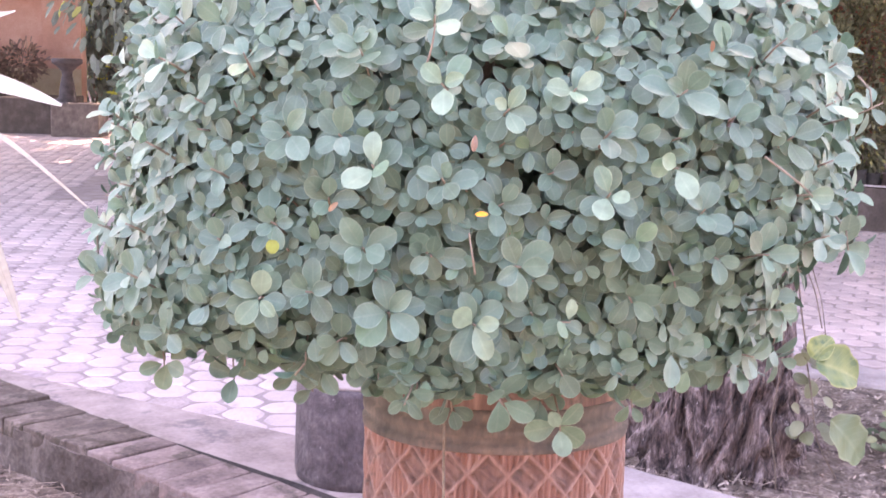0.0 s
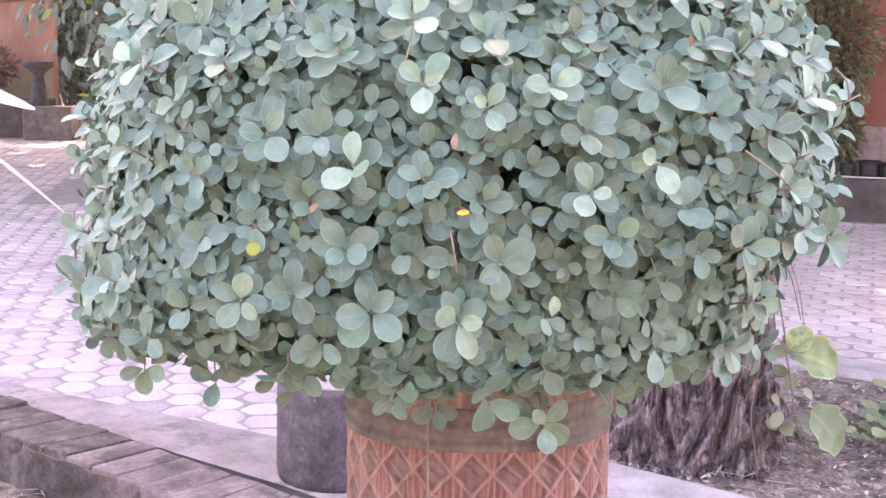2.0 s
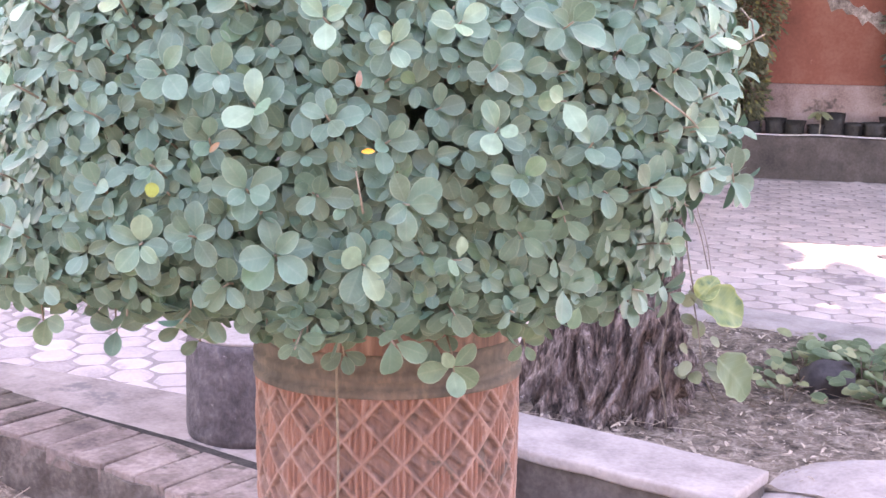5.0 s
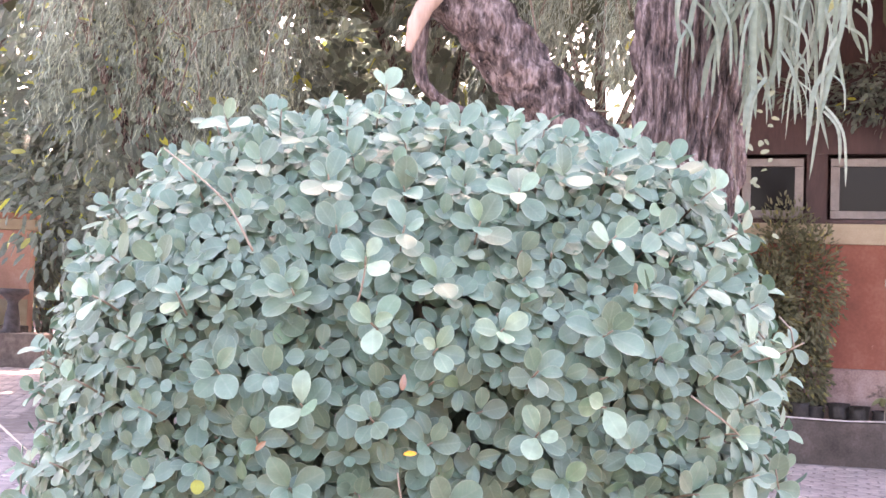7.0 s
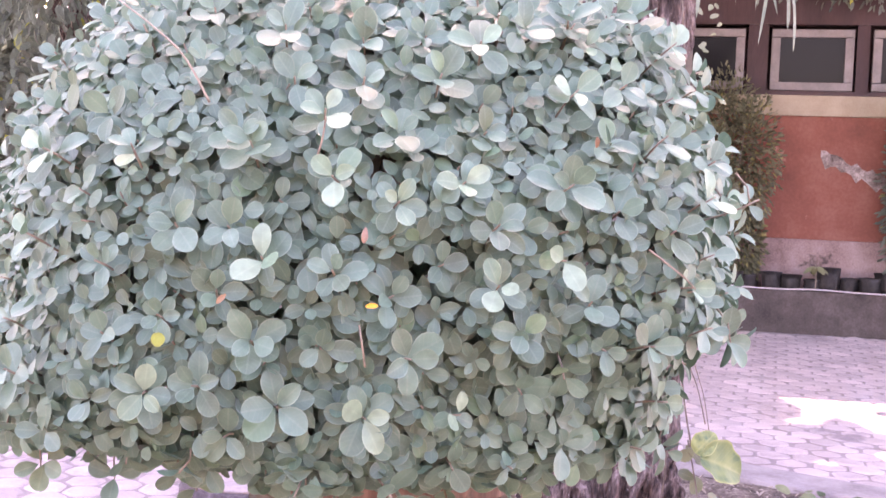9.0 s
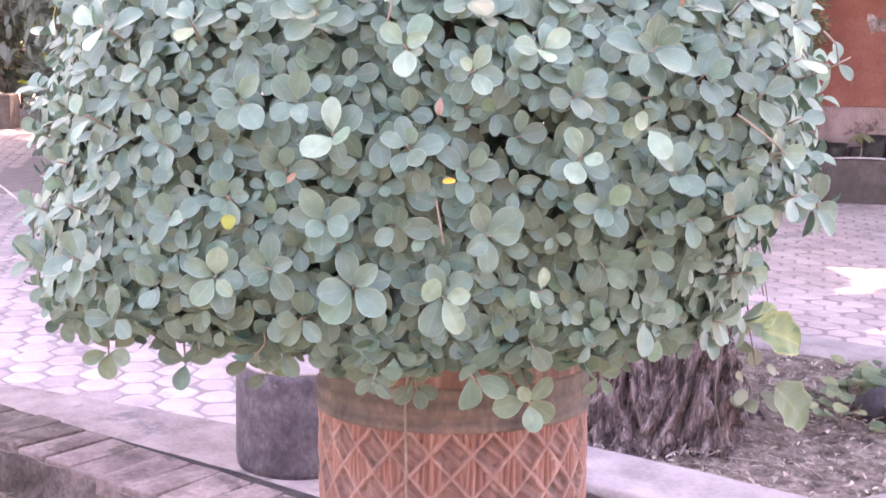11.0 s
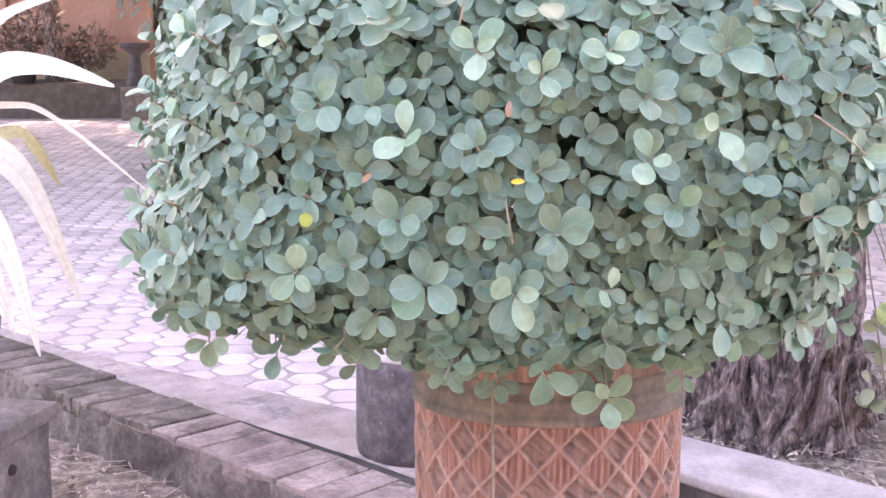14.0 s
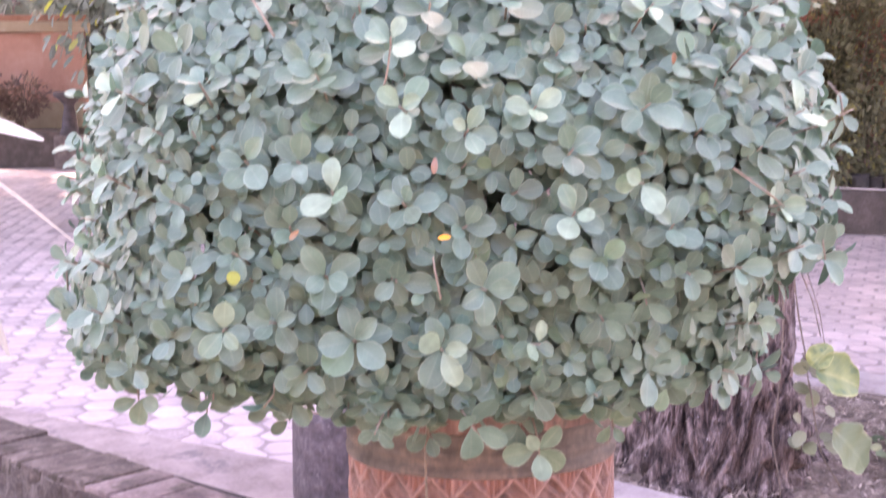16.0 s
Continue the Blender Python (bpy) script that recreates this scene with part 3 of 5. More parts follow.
# ---- building across the paving ----
HOUSE = pose(0, 0, 0, 0, 0, -22)
house = thing("house", HOUSE, "orange-painted house with cream band, maroon woodwork and white-framed windows", "house")


def boxed(name, parent, material, label, *dims, bevel=0.0):
    b = bmesh.new()
    box(b, *dims, bevel)
    return part(name, b, material, parent, label)


boxed("wall", house, M_orange, "orange painted wall, faded and peeling", -1.0, 9.0, 10.6, 10.8, 1.02, 2.25)
boxed("wall_base", house, M_plinth, "stained bare plaster at the foot of the wall", -1.0, 9.0, 10.58, 10.8, 0.1, 1.017)
boxed("wall_band", house, M_cream, "cream plaster band under the windows", -1.0, 9.0, 10.57, 10.8, 2.253, 2.455)
boxed("lintel", house, M_wood_dark, "", -1.0, 9.0, 10.62, 10.78, 3.16, 4.9)
boxed("sill_beam", house, M_wood_dark, "", -1.0, 9.0, 10.56, 10.8, 2.458, 2.497)
for x0, x1 in ((-1.0, 0.0), (0.66, 0.86), (1.71, 1.83), (2.6, 9.0)):
    boxed("post", house, M_wood_dark, "", x0, x1, 10.62, 10.78, 2.5, 3.157)
boxed("back_wall", house, M_wood_dark, "", -1.0, 9.0, 12.4, 12.5, 0.1, 4.9)
boxed("side_wall", house, M_plinth, "", -1.0, -0.85, 10.805, 12.395, 0.1, 4.9)
for x0, x1 in ((0.0, 0.66), (0.86, 1.71), (1.83, 2.6)):
    bm = bmesh.new()
    for q in ((x0 + 0.03, x1 - 0.03, 2.505, 2.585), (x0 + 0.03, x1 - 0.03, 3.03, 3.11), (x0 + 0.03, x0 + 0.115, 2.588, 3.027), (x1 - 0.115, x1 - 0.03, 2.588, 3.027)):
        box(bm, q[0], q[1], 10.575, 10.66, q[2], q[3], 0.006)
    w = part("window", bm, M_white, house, "white-painted window frame")
    boxed("pane", w, M_glass, "dark reflecting pane", x0 + 0.115, x1 - 0.115, 10.615, 10.622, 2.588, 3.027)
for i in range(12):
    y = 10.0 + i * 0.25
    boxed("roof_course", house, M_roof, "brown roof tiles" if i == 0 else "", -1.3, 9.3, y, y + 0.27, 4.82 + i * 0.12, 4.89 + i * 0.12)
# plaster showing where the paint has come away
bm = bmesh.new()
rp = random.Random(3)
upper = [(1.42 + 0.05 * k, 10.594, 1.93 - 0.022 * k + rp.uniform(-0.03, 0.03)) for k in range(14)]
lower = [(1.42 + 0.05 * k, 10.594, 1.78 - 0.020 * k + rp.uniform(-0.05, 0.05) + 0.06 * (k == 0)) for k in range(14)]
row_u, row_l = [bm.verts.new(p) for p in upper], [bm.verts.new(p) for p in lower]
for k in range(13):
    bm.faces.new((row_l[k], row_l[k + 1], row_u[k + 1], row_u[k]))
part("bare_patch", bm, M_peel, house, "flaked patch of grey plaster")

bm = bmesh.new()
box(bm, -1.2, 9.0, 9.9, 10.06, 0.0, 0.55, 0.02)
bmesh.ops.subdivide_edges(bm, edges=[e for e in bm.edges if e.calc_length() > 2], cuts=30)
for v in bm.verts:
    v.co += 0.02 * noise.noise_vector(v.co * 2.5)
solid("planter_wall", bm, M_planter, "dark stained low planter wall before the house", "wall", kind="structure", at=HOUSE)
bm = bmesh.new()
box(bm, -1.0, 9.0, 10.05, 10.58, 0.1, 0.5)
solid("planter_soil", bm, M_soil, "dark soil in the planter before the house", "soil", kind="structure", at=HOUSE)
bm = bmesh.new()
tube(bm, bent([(0.2, 9.93, 0.575), (1.0, 9.9, 0.56), (1.4, 9.89, 0.572), (2.0, 9.9, 0.56), (3.2, 9.92, 0.57)]), 0.008, 6)
solid("cord", bm, M_rope, "pale cord lying along the planter wall", "cord", at=HOUSE)

# ---- far wall and planter on the other side of the court ----
bm = bmesh.new()
box(bm, -16.0, -6.08, 23.0, 23.3, 0.1, 2.7)
far_wall = solid("garden_wall", bm, M_faded_wall, "faded orange garden wall with cream coping", "wall", kind="structure")
for i, x in enumerate((-15.5, -12.4, -9.35, -6.5)):
    boxed("pier", far_wall, M_faded_wall, "faded orange wall pier", x - 0.35, x + 0.42, 22.85, 22.997, 0.1, 2.7, bevel=0.01)
boxed("coping", far_wall, M_cream, "cream coping", -16.1, -6.0, 22.8, 23.4, 2.704, 2.92, bevel=0.02)
boxed("ridge", far_wall, M_roof, "brown ridge tiles", -16.1, -6.0, 22.9, 23.3, 2.923, 3.05, bevel=0.03)
boxed("foot", far_wall, M_cream, "pale band at the foot", -16.0, -6.08, 22.81, 22.847, 0.1, 1.32)
bm = bmesh.new()
box(bm, -16.0, -6.02, 20.6, 22.8, 0.1, 0.8, 0.03)
solid("far_planter", bm, M_planter, "long dark cement planter before the garden wall", "planter", kind="structure")
bm = bmesh.new()
box(bm, -5.95, -5.1, 19.9, 20.7, 0.13, 0.74, 0.03)
solid("cement_block", bm, M_kerb, "grey cement block beside the planter", "block")
bm = bmesh.new()
lathe(bm, [(0.19, 0), (0.19, 0.06), (0.15, 0.1), (0.13, 0.3), (0.09, 0.5), (0.10, 0.56), (0.2, 0.66), (0.27, 0.7), (0.27, 0.78), (0.24, 0.79), (0.05, 0.72)], 24, False)
solid("bird_bath", bm, M_stone, "dark stone pedestal bowl on the planter", "bird bath", smooth=True, at=pose(-5.74, 20.3, 0.74))

# added walls: one hides low sky behind trees, the unseen one blocks sky light
bm = bmesh.new()
box(bm, -45, 45, 44.0, 44.4, 0.0, 6.5)
solid("wall_far", bm, M_plinth, "plain plaster wall added behind the trees to hide the low sky", "wall", kind="structure")
bm = bmesh.new()
box(bm, -14, 14, -7.6, -7.2, 0.0, 3.4)
solid("wall_near", bm, M_kerb, "unseen plain wall added behind the camera to block low sky light", "wall", kind="structure")

# ---- terracotta pot ----
POT = pose(0, 0, 0, -3, 0, 0)
pot = thing("plant_pot", POT, "tall terracotta pot with a diamond lattice and a dark mossy band", "pot")
BAND0, BAND1, RIM = 0.852, 0.925, 0.99
NDIA, HDIA = 22, 0.077


def pot_radius(z):
    if z < 0.06:
        return 0.215
    t = min(1.0, z / 0.80)
    return 0.205 + 0.04 * math.sin(t * math.pi / 2)


bm = bmesh.new()
na, nz = 720, 280
rings = []
for j in range(nz + 1):
    z = BAND0 * j / nz
    ring = []
    for i in range(na):
        a = 2 * math.pi * i / na
        p, q = a / (2 * math.pi) * NDIA + (BAND0 - z) / HDIA, a / (2 * math.pi) * NDIA - (BAND0 - z) / HDIA
        fp, fq = abs(p - round(p)), abs(q - round(q))
        e = min(fp, fq)
        lift = 0.0045 * math.exp(-(e / 0.07) ** 2)
        sunk = 0.0
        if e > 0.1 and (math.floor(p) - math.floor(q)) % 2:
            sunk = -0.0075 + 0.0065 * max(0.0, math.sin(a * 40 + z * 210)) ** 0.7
        if e > 0.1 and not sunk:
            sunk = 0.0042 * math.sin(a * 132 + 3 * noise.noise((a * 9, z * 12, 0)))
        r = pot_radius(z) + (lift + sunk if 0.05 < z else 0.0) + 0.0012 * noise.noise((math.cos(a) * 9, math.sin(a) * 9, z * 14))
        ring.append(bm.verts.new((r * math.cos(a), r * math.sin(a), z)))
    rings.append(ring)
for j in range(nz):
    for i in range(na):
        bm.faces.new((rings[j][i], rings[j][(i + 1) % na], rings[j + 1][(i + 1) % na], rings[j + 1][i]))
bm.faces.new(rings[0][::-1])
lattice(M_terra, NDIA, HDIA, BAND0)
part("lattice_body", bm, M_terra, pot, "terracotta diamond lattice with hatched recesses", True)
bm = bmesh.new()
lathe(bm, [(0.238, BAND0 - 0.004), (0.252, BAND0), (0.253, BAND0 + 0.012), (0.245, BAND0 + 0.015), (0.245, BAND0 + 0.026), (0.252, BAND0 + 0.031), (0.252, BAND0 + 0.045), (0.245, BAND0 + 0.048), (0.247, BAND1 - 0.006), (0.252, BAND1), (0.244, BAND1 + 0.003)], 96, False, 0.006)
part("band", bm, M_band, pot, "dark mossy raised band", True)
bm = bmesh.new()
lathe(bm, [(0.246, BAND1 + 0.002), (0.247, BAND1 + 0.03), (0.250, RIM - 0.01), (0.256, RIM), (0.256, RIM + 0.02), (0.235, RIM + 0.022), (0.225, RIM - 0.02), (0.21, RIM - 0.06), (0.05, RIM - 0.065)], 96, False, 0.008)
part("collar", bm, M_collar, pot, "streaked terracotta collar and rim", True)
bm = bmesh.new()
tube(bm, bent([(-0.105, -0.262, 0.985), (-0.113, -0.262, 0.92), (-0.113, -0.264, 0.85), (-0.111, -0.258, 0.75), (-0.113, -0.252, 0.6)]), 0.0022, 6)
part("root", bm, M_petiole, pot, "thin pale aerial root hanging down the pot", True)

# ---- round cement stool behind the pot ----
bm = bmesh.new()
lathe(bm, [(0.205, 0), (0.21, 0.03), (0.207, 0.297), (0.200, 0.313), (0.17, 0.321), (0.02, 0.324)], 64, True, 0.012)
stool = solid("cement_stool", bm, M_stool, "dark round cement stool with a pale worn top", "stool", smooth=True, at=pose(-0.262, 1.61, 0.214))
bm = bmesh.new()
lathe(bm, [(0.185, 0.318), (0.178, 0.328), (0.02, 0.330)], 48, True, 0.03)
part("top", bm, M_cap, stool, "pale worn top", True)

# ---- tree ----
tree = thing("tree", pose(1.0, 1.94, 0.1), "leaning tree with deeply furrowed grey-brown bark", "tree")
bm = bmesh.new()
nh, ns = 230, 300
rings = []
for j in range(nh + 1):
    z = 3.6 * (j / nh) ** 1.25
    cx, cy = 0.02 * z, 0.02 * z
    ring = []
    for i in range(ns):
        a = 2 * math.pi * i / ns
        ca, sa = math.cos(a), math.sin(a)
        r = 0.165 + 0.03 * max(0, 1 - z / 2.5) + 0.17 * math.exp(-z / 0.28) * (1 + 0.30 * math.sin(5 * a + 0.7) + 0.15 * math.sin(9 * a))
        tw = a - 0.4 * z - 0.75 * (1 - math.exp(-z / 0.45)) + 0.35 * noise.noise((ca * 1.3, sa * 1.3, z * 0.9))
        warp = 2.6 * noise.noise((ca * 3, sa * 3, z * 1.6)) + 1.3 * noise.noise((ca * 7, sa * 7, z * 3.2))
        cord = abs(math.sin(8.5 * tw + warp))
        fine = abs(math.sin(19 * tw + 2.2 * warp + 1.5 * noise.noise((ca * 5, sa * 5, z * 5))))
        plate = noise.noise((ca * 8, sa * 8, z * 5.5))
        grow = 1 + 0.8 * math.exp(-z / 0.5)
        r += grow * (0.034 * cord ** 0.7 * (0.6 + plate) - 0.022 + 0.024 * fine ** 0.6 * (0.7 + noise.noise((ca * 6, sa * 6, z * 4 + 9)))) + 0.014 * plate + 0.010 * noise.noise((ca * 16, sa * 16, z * 14)) + 0.007 * noise.noise((ca * 34, sa * 34, z * 26))
        ring.append(bm.verts.new((cx + r * ca, cy + r * sa, z)))
    rings.append(ring)
for a, b in zip(rings, rings[1:]):
    for i in range(ns):
        bm.faces.new((a[i], a[(i + 1) % ns], b[(i + 1) % ns], b[i]))
part("trunk", bm, M_bark, tree, "furrowed trunk flaring into roots", True)


def limb(points, radii, name="limb", around=72, material=M_bark, rough=0.03):
    b = bmesh.new()
    pts = bent(points, 18)
    rr = np.interp(np.linspace(0, 1, len(pts)), np.linspace(0, 1, len(radii)), radii).tolist()
    tube(b, pts, rr, around)
    for v in b.verts:
        d = noise.noise_vector(v.co * 9) * rough * 0.8 + noise.noise_vector(v.co * 24) * rough * 0.6 + noise.noise_vector(v.co * 60) * rough * 0.25
        v.co += d
    return part(name, b, material, tree, "", True)


limb([(0.0, 0.12, 1.45), (-0.22, 0.18, 1.9), (-0.40, 0.21, 2.12), (-0.57, 0.21, 2.33), (-0.76, 0.21, 2.53), (-1.3, 0.4, 3.0), (-2.2, 0.9, 3.8)], [0.13, 0.125, 0.12, 0.115, 0.11, 0.08, 0.04])
limb([(-0.86, 0.2, 2.64), (-0.90, 0.16, 2.43), (-0.905, 0.16, 2.25), (-0.85, 0.16, 2.165), (-0.74, 0.18, 2.12)], [0.03, 0.026, 0.024, 0.02, 0.012], "branch", 14, M_bark, 0.006)
limb([(-0.80, 0.1, 2.66), (-0.87, 0.08, 2.52), (-0.93, 0.06, 2.40), (-0.96, 0.06, 2.30)], [0.045, 0.04, 0.03, 0.012], "dead_branch", 14, M_pale_wood, 0.01)
limb([(0.0, 0.1, 3.3), (0.5, 0.3, 4.2), (1.2, 0.8, 5.0)], [0.15, 0.1, 0.05])
limb([(-0.05, 0.1, 3.4), (-0.3, 0.6, 4.4), (-0.6, 1.6, 5.3)], [0.13, 0.09, 0.05])
limb([(-0.9, 0.25, 2.68), (-1.5, 0.9, 2.9), (-2.2, 1.6, 3.0), (-3.2, 2.2, 2.75)], [0.05, 0.035, 0.025, 0.01], "branch", 12, M_bark, 0.006)

NARROW = leaf_shape(0.058, 0.4, 3, 0.05, 0.25, 0.6)
OVAL = leaf_shape(0.5, 0.45, 4, 0.12, 0.15, 0.5)
rw = random.Random(11)


def strand(top, length, leaves, size, spread_r, out):
    """A hanging twig's leaves."""
    p = Vector(top)
    sway = Vector((rw.uniform(-0.25, 0.25), rw.uniform(-0.2, 0.2), 0))
    for k in range(leaves):
        t = k / leaves
        q = p + Vector((0, 0, -length * t)) + sway * t * t * length + Vector((rw.gauss(0, spread_r), rw.gauss(0, spread_r), 0))
        a = rw.uniform(0, 6.283)
        d = Vector((math.cos(a) * 0.45 - 0.15, math.sin(a) * 0.45, -rw.uniform(0.5, 1.6)))
        out.append(leaf_frame(q, d, Vector((rw.uniform(-1, 1), rw.uniform(-1, 0.4), 0.3)), size * rw.uniform(0.7, 1.3)))


mats = []
twigs = bmesh.new()
for k in range(225):
    x = rw.uniform(-3.4, 1.8)
    y = rw.uniform(3.6, 8.5)
    low = 2.0 + 0.19 * (y - 2) + (0.35 if x > -0.2 else 0.0) + 0.10 * abs(x + 1.5) * rw.uniform(0, 1) + 0.45 * max(0.0, -1.6 - x)
    if -0.45 < (x + 0.26) / (y + 2.2) * 8.2 - 0.15 < 0.35 and rw.random() < 0.75:
        continue
    if (x + 0.25) / (y + 2.2) < -0.2 and rw.random() < 0.8:
        continue
    head = Vector((x, y, low + rw.uniform(0.5, 2.6)))
    way = Vector((rw.uniform(-1, 1), rw.uniform(-0.5, 0.5), -0.35)) * rw.uniform(0.3, 0.7)
    tube(twigs, bent([head - way * 0.6 + Vector((0, 0, 0.12)), head, head + way * 0.7, head + way + Vector((0, 0, -0.35))], 3), 0.006, 5)
    for j in range(rw.randint(5, 9)):
        t = rw.random()
        strand(head + way * t + Vector((0, 0, -0.1 * t)), rw.uniform(0.4, 1.2), 46, 0.062, 0.035, mats)
o = part("weeping_twig", twigs, M_twig, tree, "thin arching twigs", True, Matrix.Translation((-1.0, -1.94, -0.1)))
tagged(o, kind="stuff")
o = part("weeping_foliage", leaves_mesh("weeping_foliage", [NARROW], [Matrix.Translation((-1.0, -1.94, -0.1)) @ m for m in mats], M_willow), None, tree, "drooping grey-green needle foliage")
tagged(o, kind="stuff")

# crown added over the court to block the sun, but for one gap
DIR = to_sun
mats = []
while len(mats) < 22500:
    x, y, z = rw.uniform(-11.5, 8.5), rw.uniform(1.6, 25.0), rw.uniform(4.6, 7.2)
    if len(mats) >= 18000:
        x, y = (rw.uniform(-3.5, 2.0), rw.uniform(3.2, 9.0)) if len(mats) < 20500 else (rw.uniform(-1.1, 1.8), rw.uniform(1.8, 5.2))
    if y < 0.84 * (z - 1.9) - 0.8 or (x < -1.6 and y < 5.0) or (x < -3.4 and y < 7.5):
        continue
    z += max(0.0, y - 9.0) * 0.22
    g = Vector((x, y, z)) - DIR * ((z - 0.14) / DIR.z)
    du, dv = g.x - 3.40 + 0.05 * (g.y - 5.5), g.y - 5.5
    if (du / 0.66) ** 2 + (dv / 1.9) ** 2 < 1.0 + 0.25 * noise.noise((g.x * 1.7, g.y * 1.7, 4.0)):
        continue
    mats.append(leaf_frame((x, y, z), (rw.uniform(-1, 1), rw.uniform(-1, 1), rw.uniform(-0.4, 0.2)), (rw.uniform(-0.3, 0.3), rw.uniform(-0.3, 0.3), 1), rw.uniform(0.45, 0.8)))
o = part("crown", leaves_mesh("crown", [OVAL], [Matrix.Translation((-1.0, -1.94, -0.1)) @ m for m in mats], M_crown), None, tree, "leafy crown added over the court to block the sun")
tagged(o, kind="stuff")

# ---- the clipped shrub in the pot ----
shrub = thing("potted_shrub", pose(0, 0, 0), "dense clipped shrub of round waxy grey-green leaves in a terracotta pot", "shrub")
CX, RB = -0.062, 0.615
PROFILE = [(0.30, 1.035), (0.62, 1.03), (0.88, 1.032), (0.975, 1.06), (1.0, 1.12), (1.01, 1.20), (1.01, 1.30), (0.995, 1.43), (0.96, 1.53), (0.875, 1.64), (0.735, 1.74), (0.53, 1.795), (0.27, 1.828), (0.02, 1.838)]
PR = np.array(PROFILE)
ARC = np.r_[0, np.cumsum(np.hypot(np.diff(PR[:, 0]) * RB, np.diff(PR[:, 1])))]


def clamp(v):
    return max(0.0, min(1.0, v))


def shrub_point(s, a, inset=0.0):
    """A point of the shrub's outline: s along the profile from below to the top, a round it."""
    k, z = float(np.interp(s, ARC, PR[:, 0])), float(np.interp(s, ARC, PR[:, 1]))
    ca, sa = math.cos(a), math.sin(a)
    sq = (abs(ca) ** 2.5 + abs(sa) ** 2.5) ** (-1 / 2.5)
    lump = 1 + 0.03 * noise.noise((ca * 2.2, sa * 2.2, z * 3.0)) + 0.02 * noise.noise((ca * 6, sa * 6, z * 7))
    r = RB * k * (0.97 * sq + 0.03) * lump
    # the flank over the tree bed is fuller at the shoulder and cut back below
    r *= 1 + max(0.0, ca) ** 0.5 * (0.02 + 0.10 * math.exp(-((z - 1.74) / 0.08) ** 2) - 0.145 * clamp((1.27 - z) / 0.06))
    r *= 1 + 0.045 * max(0.0, -ca) * clamp((1.3 - z) / 0.15)
    rise = 0.088 * max(0.0, -sa) ** 0.8 * clamp((1.28 - z) / 0.27) * (0.42 + 0.58 * clamp((-1.8 - a) / 0.4))
    rise += 0.03 * math.exp(-((a + 2.0) / 0.9) ** 2) * clamp((z - 1.7) / 0.15)
    return Vector((CX + (r - inset * k) * ca, (r - inset * k) * sa, z + rise - inset * (0.9 if z > 1.6 else 0.0)))


def shrub_normal(s, a):
    ds = shrub_point(min(s + 0.02, ARC[-1]), a) - shrub_point(max(s - 0.02, 0), a)
    da = shrub_point(s, a + 0.03) - shrub_point(s, a - 0.03)
    n = da.cross(ds)
    return n.normalized() if n.length > 1e-9 else Vector((0, 0, 1))


def front_of(x, z):
    """Where the outline facing the path has this x and height."""
    lo, hi = ARC[3], ARC[-1]
    a = -math.pi / 2
    for _ in range(4):
        l, h = lo, hi
        for _ in range(22):
            s = (l + h) / 2
            l, h = (s, h) if shrub_point(s, a).z < z else (l, s)
        l, h = -math.pi, 0.0
        for _ in range(22):
            a = (l + h) / 2
            l, h = (a, h) if shrub_point(s, a).x < x else (l, a)
    return s, a


ROUND = [leaf_shape(w, k, 9, f, b, 0.0, True) for w, k, f, b in ((0.70, 0.60, 0.12, 0.10), (0.64, 0.62, 0.17, 0.20), (0.75, 0.58, 0.08, -0.08), (0.60, 0.62, 0.22, 0.26), (0.71, 0.60, 0.14, 0.04))]
rs = random.Random(21)
LEAVES, FRONT = [], []      # joined leaves; leaves of their own
stubs = bmesh.new()


def rosette(p, out, count, size, spread_deg=(50, 86), target=None, loose=0.14, start=None):
    """Leaves round a twig's tip, the outer ones flatter."""
    out = out.normalized()
    t1 = out.orthogonal().normalized()
    t2 = out.cross(t1)
    start = rs.uniform(0, 6.283) if start is None else start
    lo, hi = spread_deg
    for k in range(count):
        a = start + k * 2.4 + rs.uniform(-0.25, 0.25)
        lean = radians(lo + (hi - lo) * min(1.0, (k + 1) / max(count - 1, 1)) + rs.uniform(-8, 8))
        side = math.cos(a) * t1 + math.sin(a) * t2
        along = out * math.cos(lean) + side * math.sin(lean)
        face = out * math.sin(lean) - side * math.cos(lean) + Vector((rs.uniform(-loose, loose), rs.uniform(-loose, loose), rs.uniform(-loose, loose * 1.5)))
        base = p - out * 0.005 * k + side * 0.003
        (LEAVES if target is None else target).append(leaf_frame(base, along, face, size * rs.uniform(0.84, 1.12) * (0.8 + 0.2 * min(1, k / 2))))


def scattered(gap, limit, tries, kept=()):
    """Tips spread evenly over the outline, clear of those already there."""
    got, cells, cell = [], {}, gap
    for q in kept:
        cells.setdefault((int(q.x // cell), int(q.y // cell), int(q.z // cell)), []).append(q)
    for _ in range(tries):
        s, a = rs.uniform(0.0, ARC[-1]), rs.uniform(-math.pi, math.pi)
        if rs.random() > max(0.15, float(np.interp(s, ARC, PR[:, 0]))):
            continue
        p = shrub_point(s, a)
        key = (int(p.x // cell), int(p.y // cell), int(p.z // cell))
        if any((p - q).length < gap for i in (-1, 0, 1) for j in (-1, 0, 1) for h in (-1, 0, 1) for q in cells.get((key[0] + i, key[1] + j, key[2] + h), ())):
            continue
        cells.setdefault(key, []).append(p)
        got.append((p, s, a))
        if len(got) >= limit:
            break
    return got


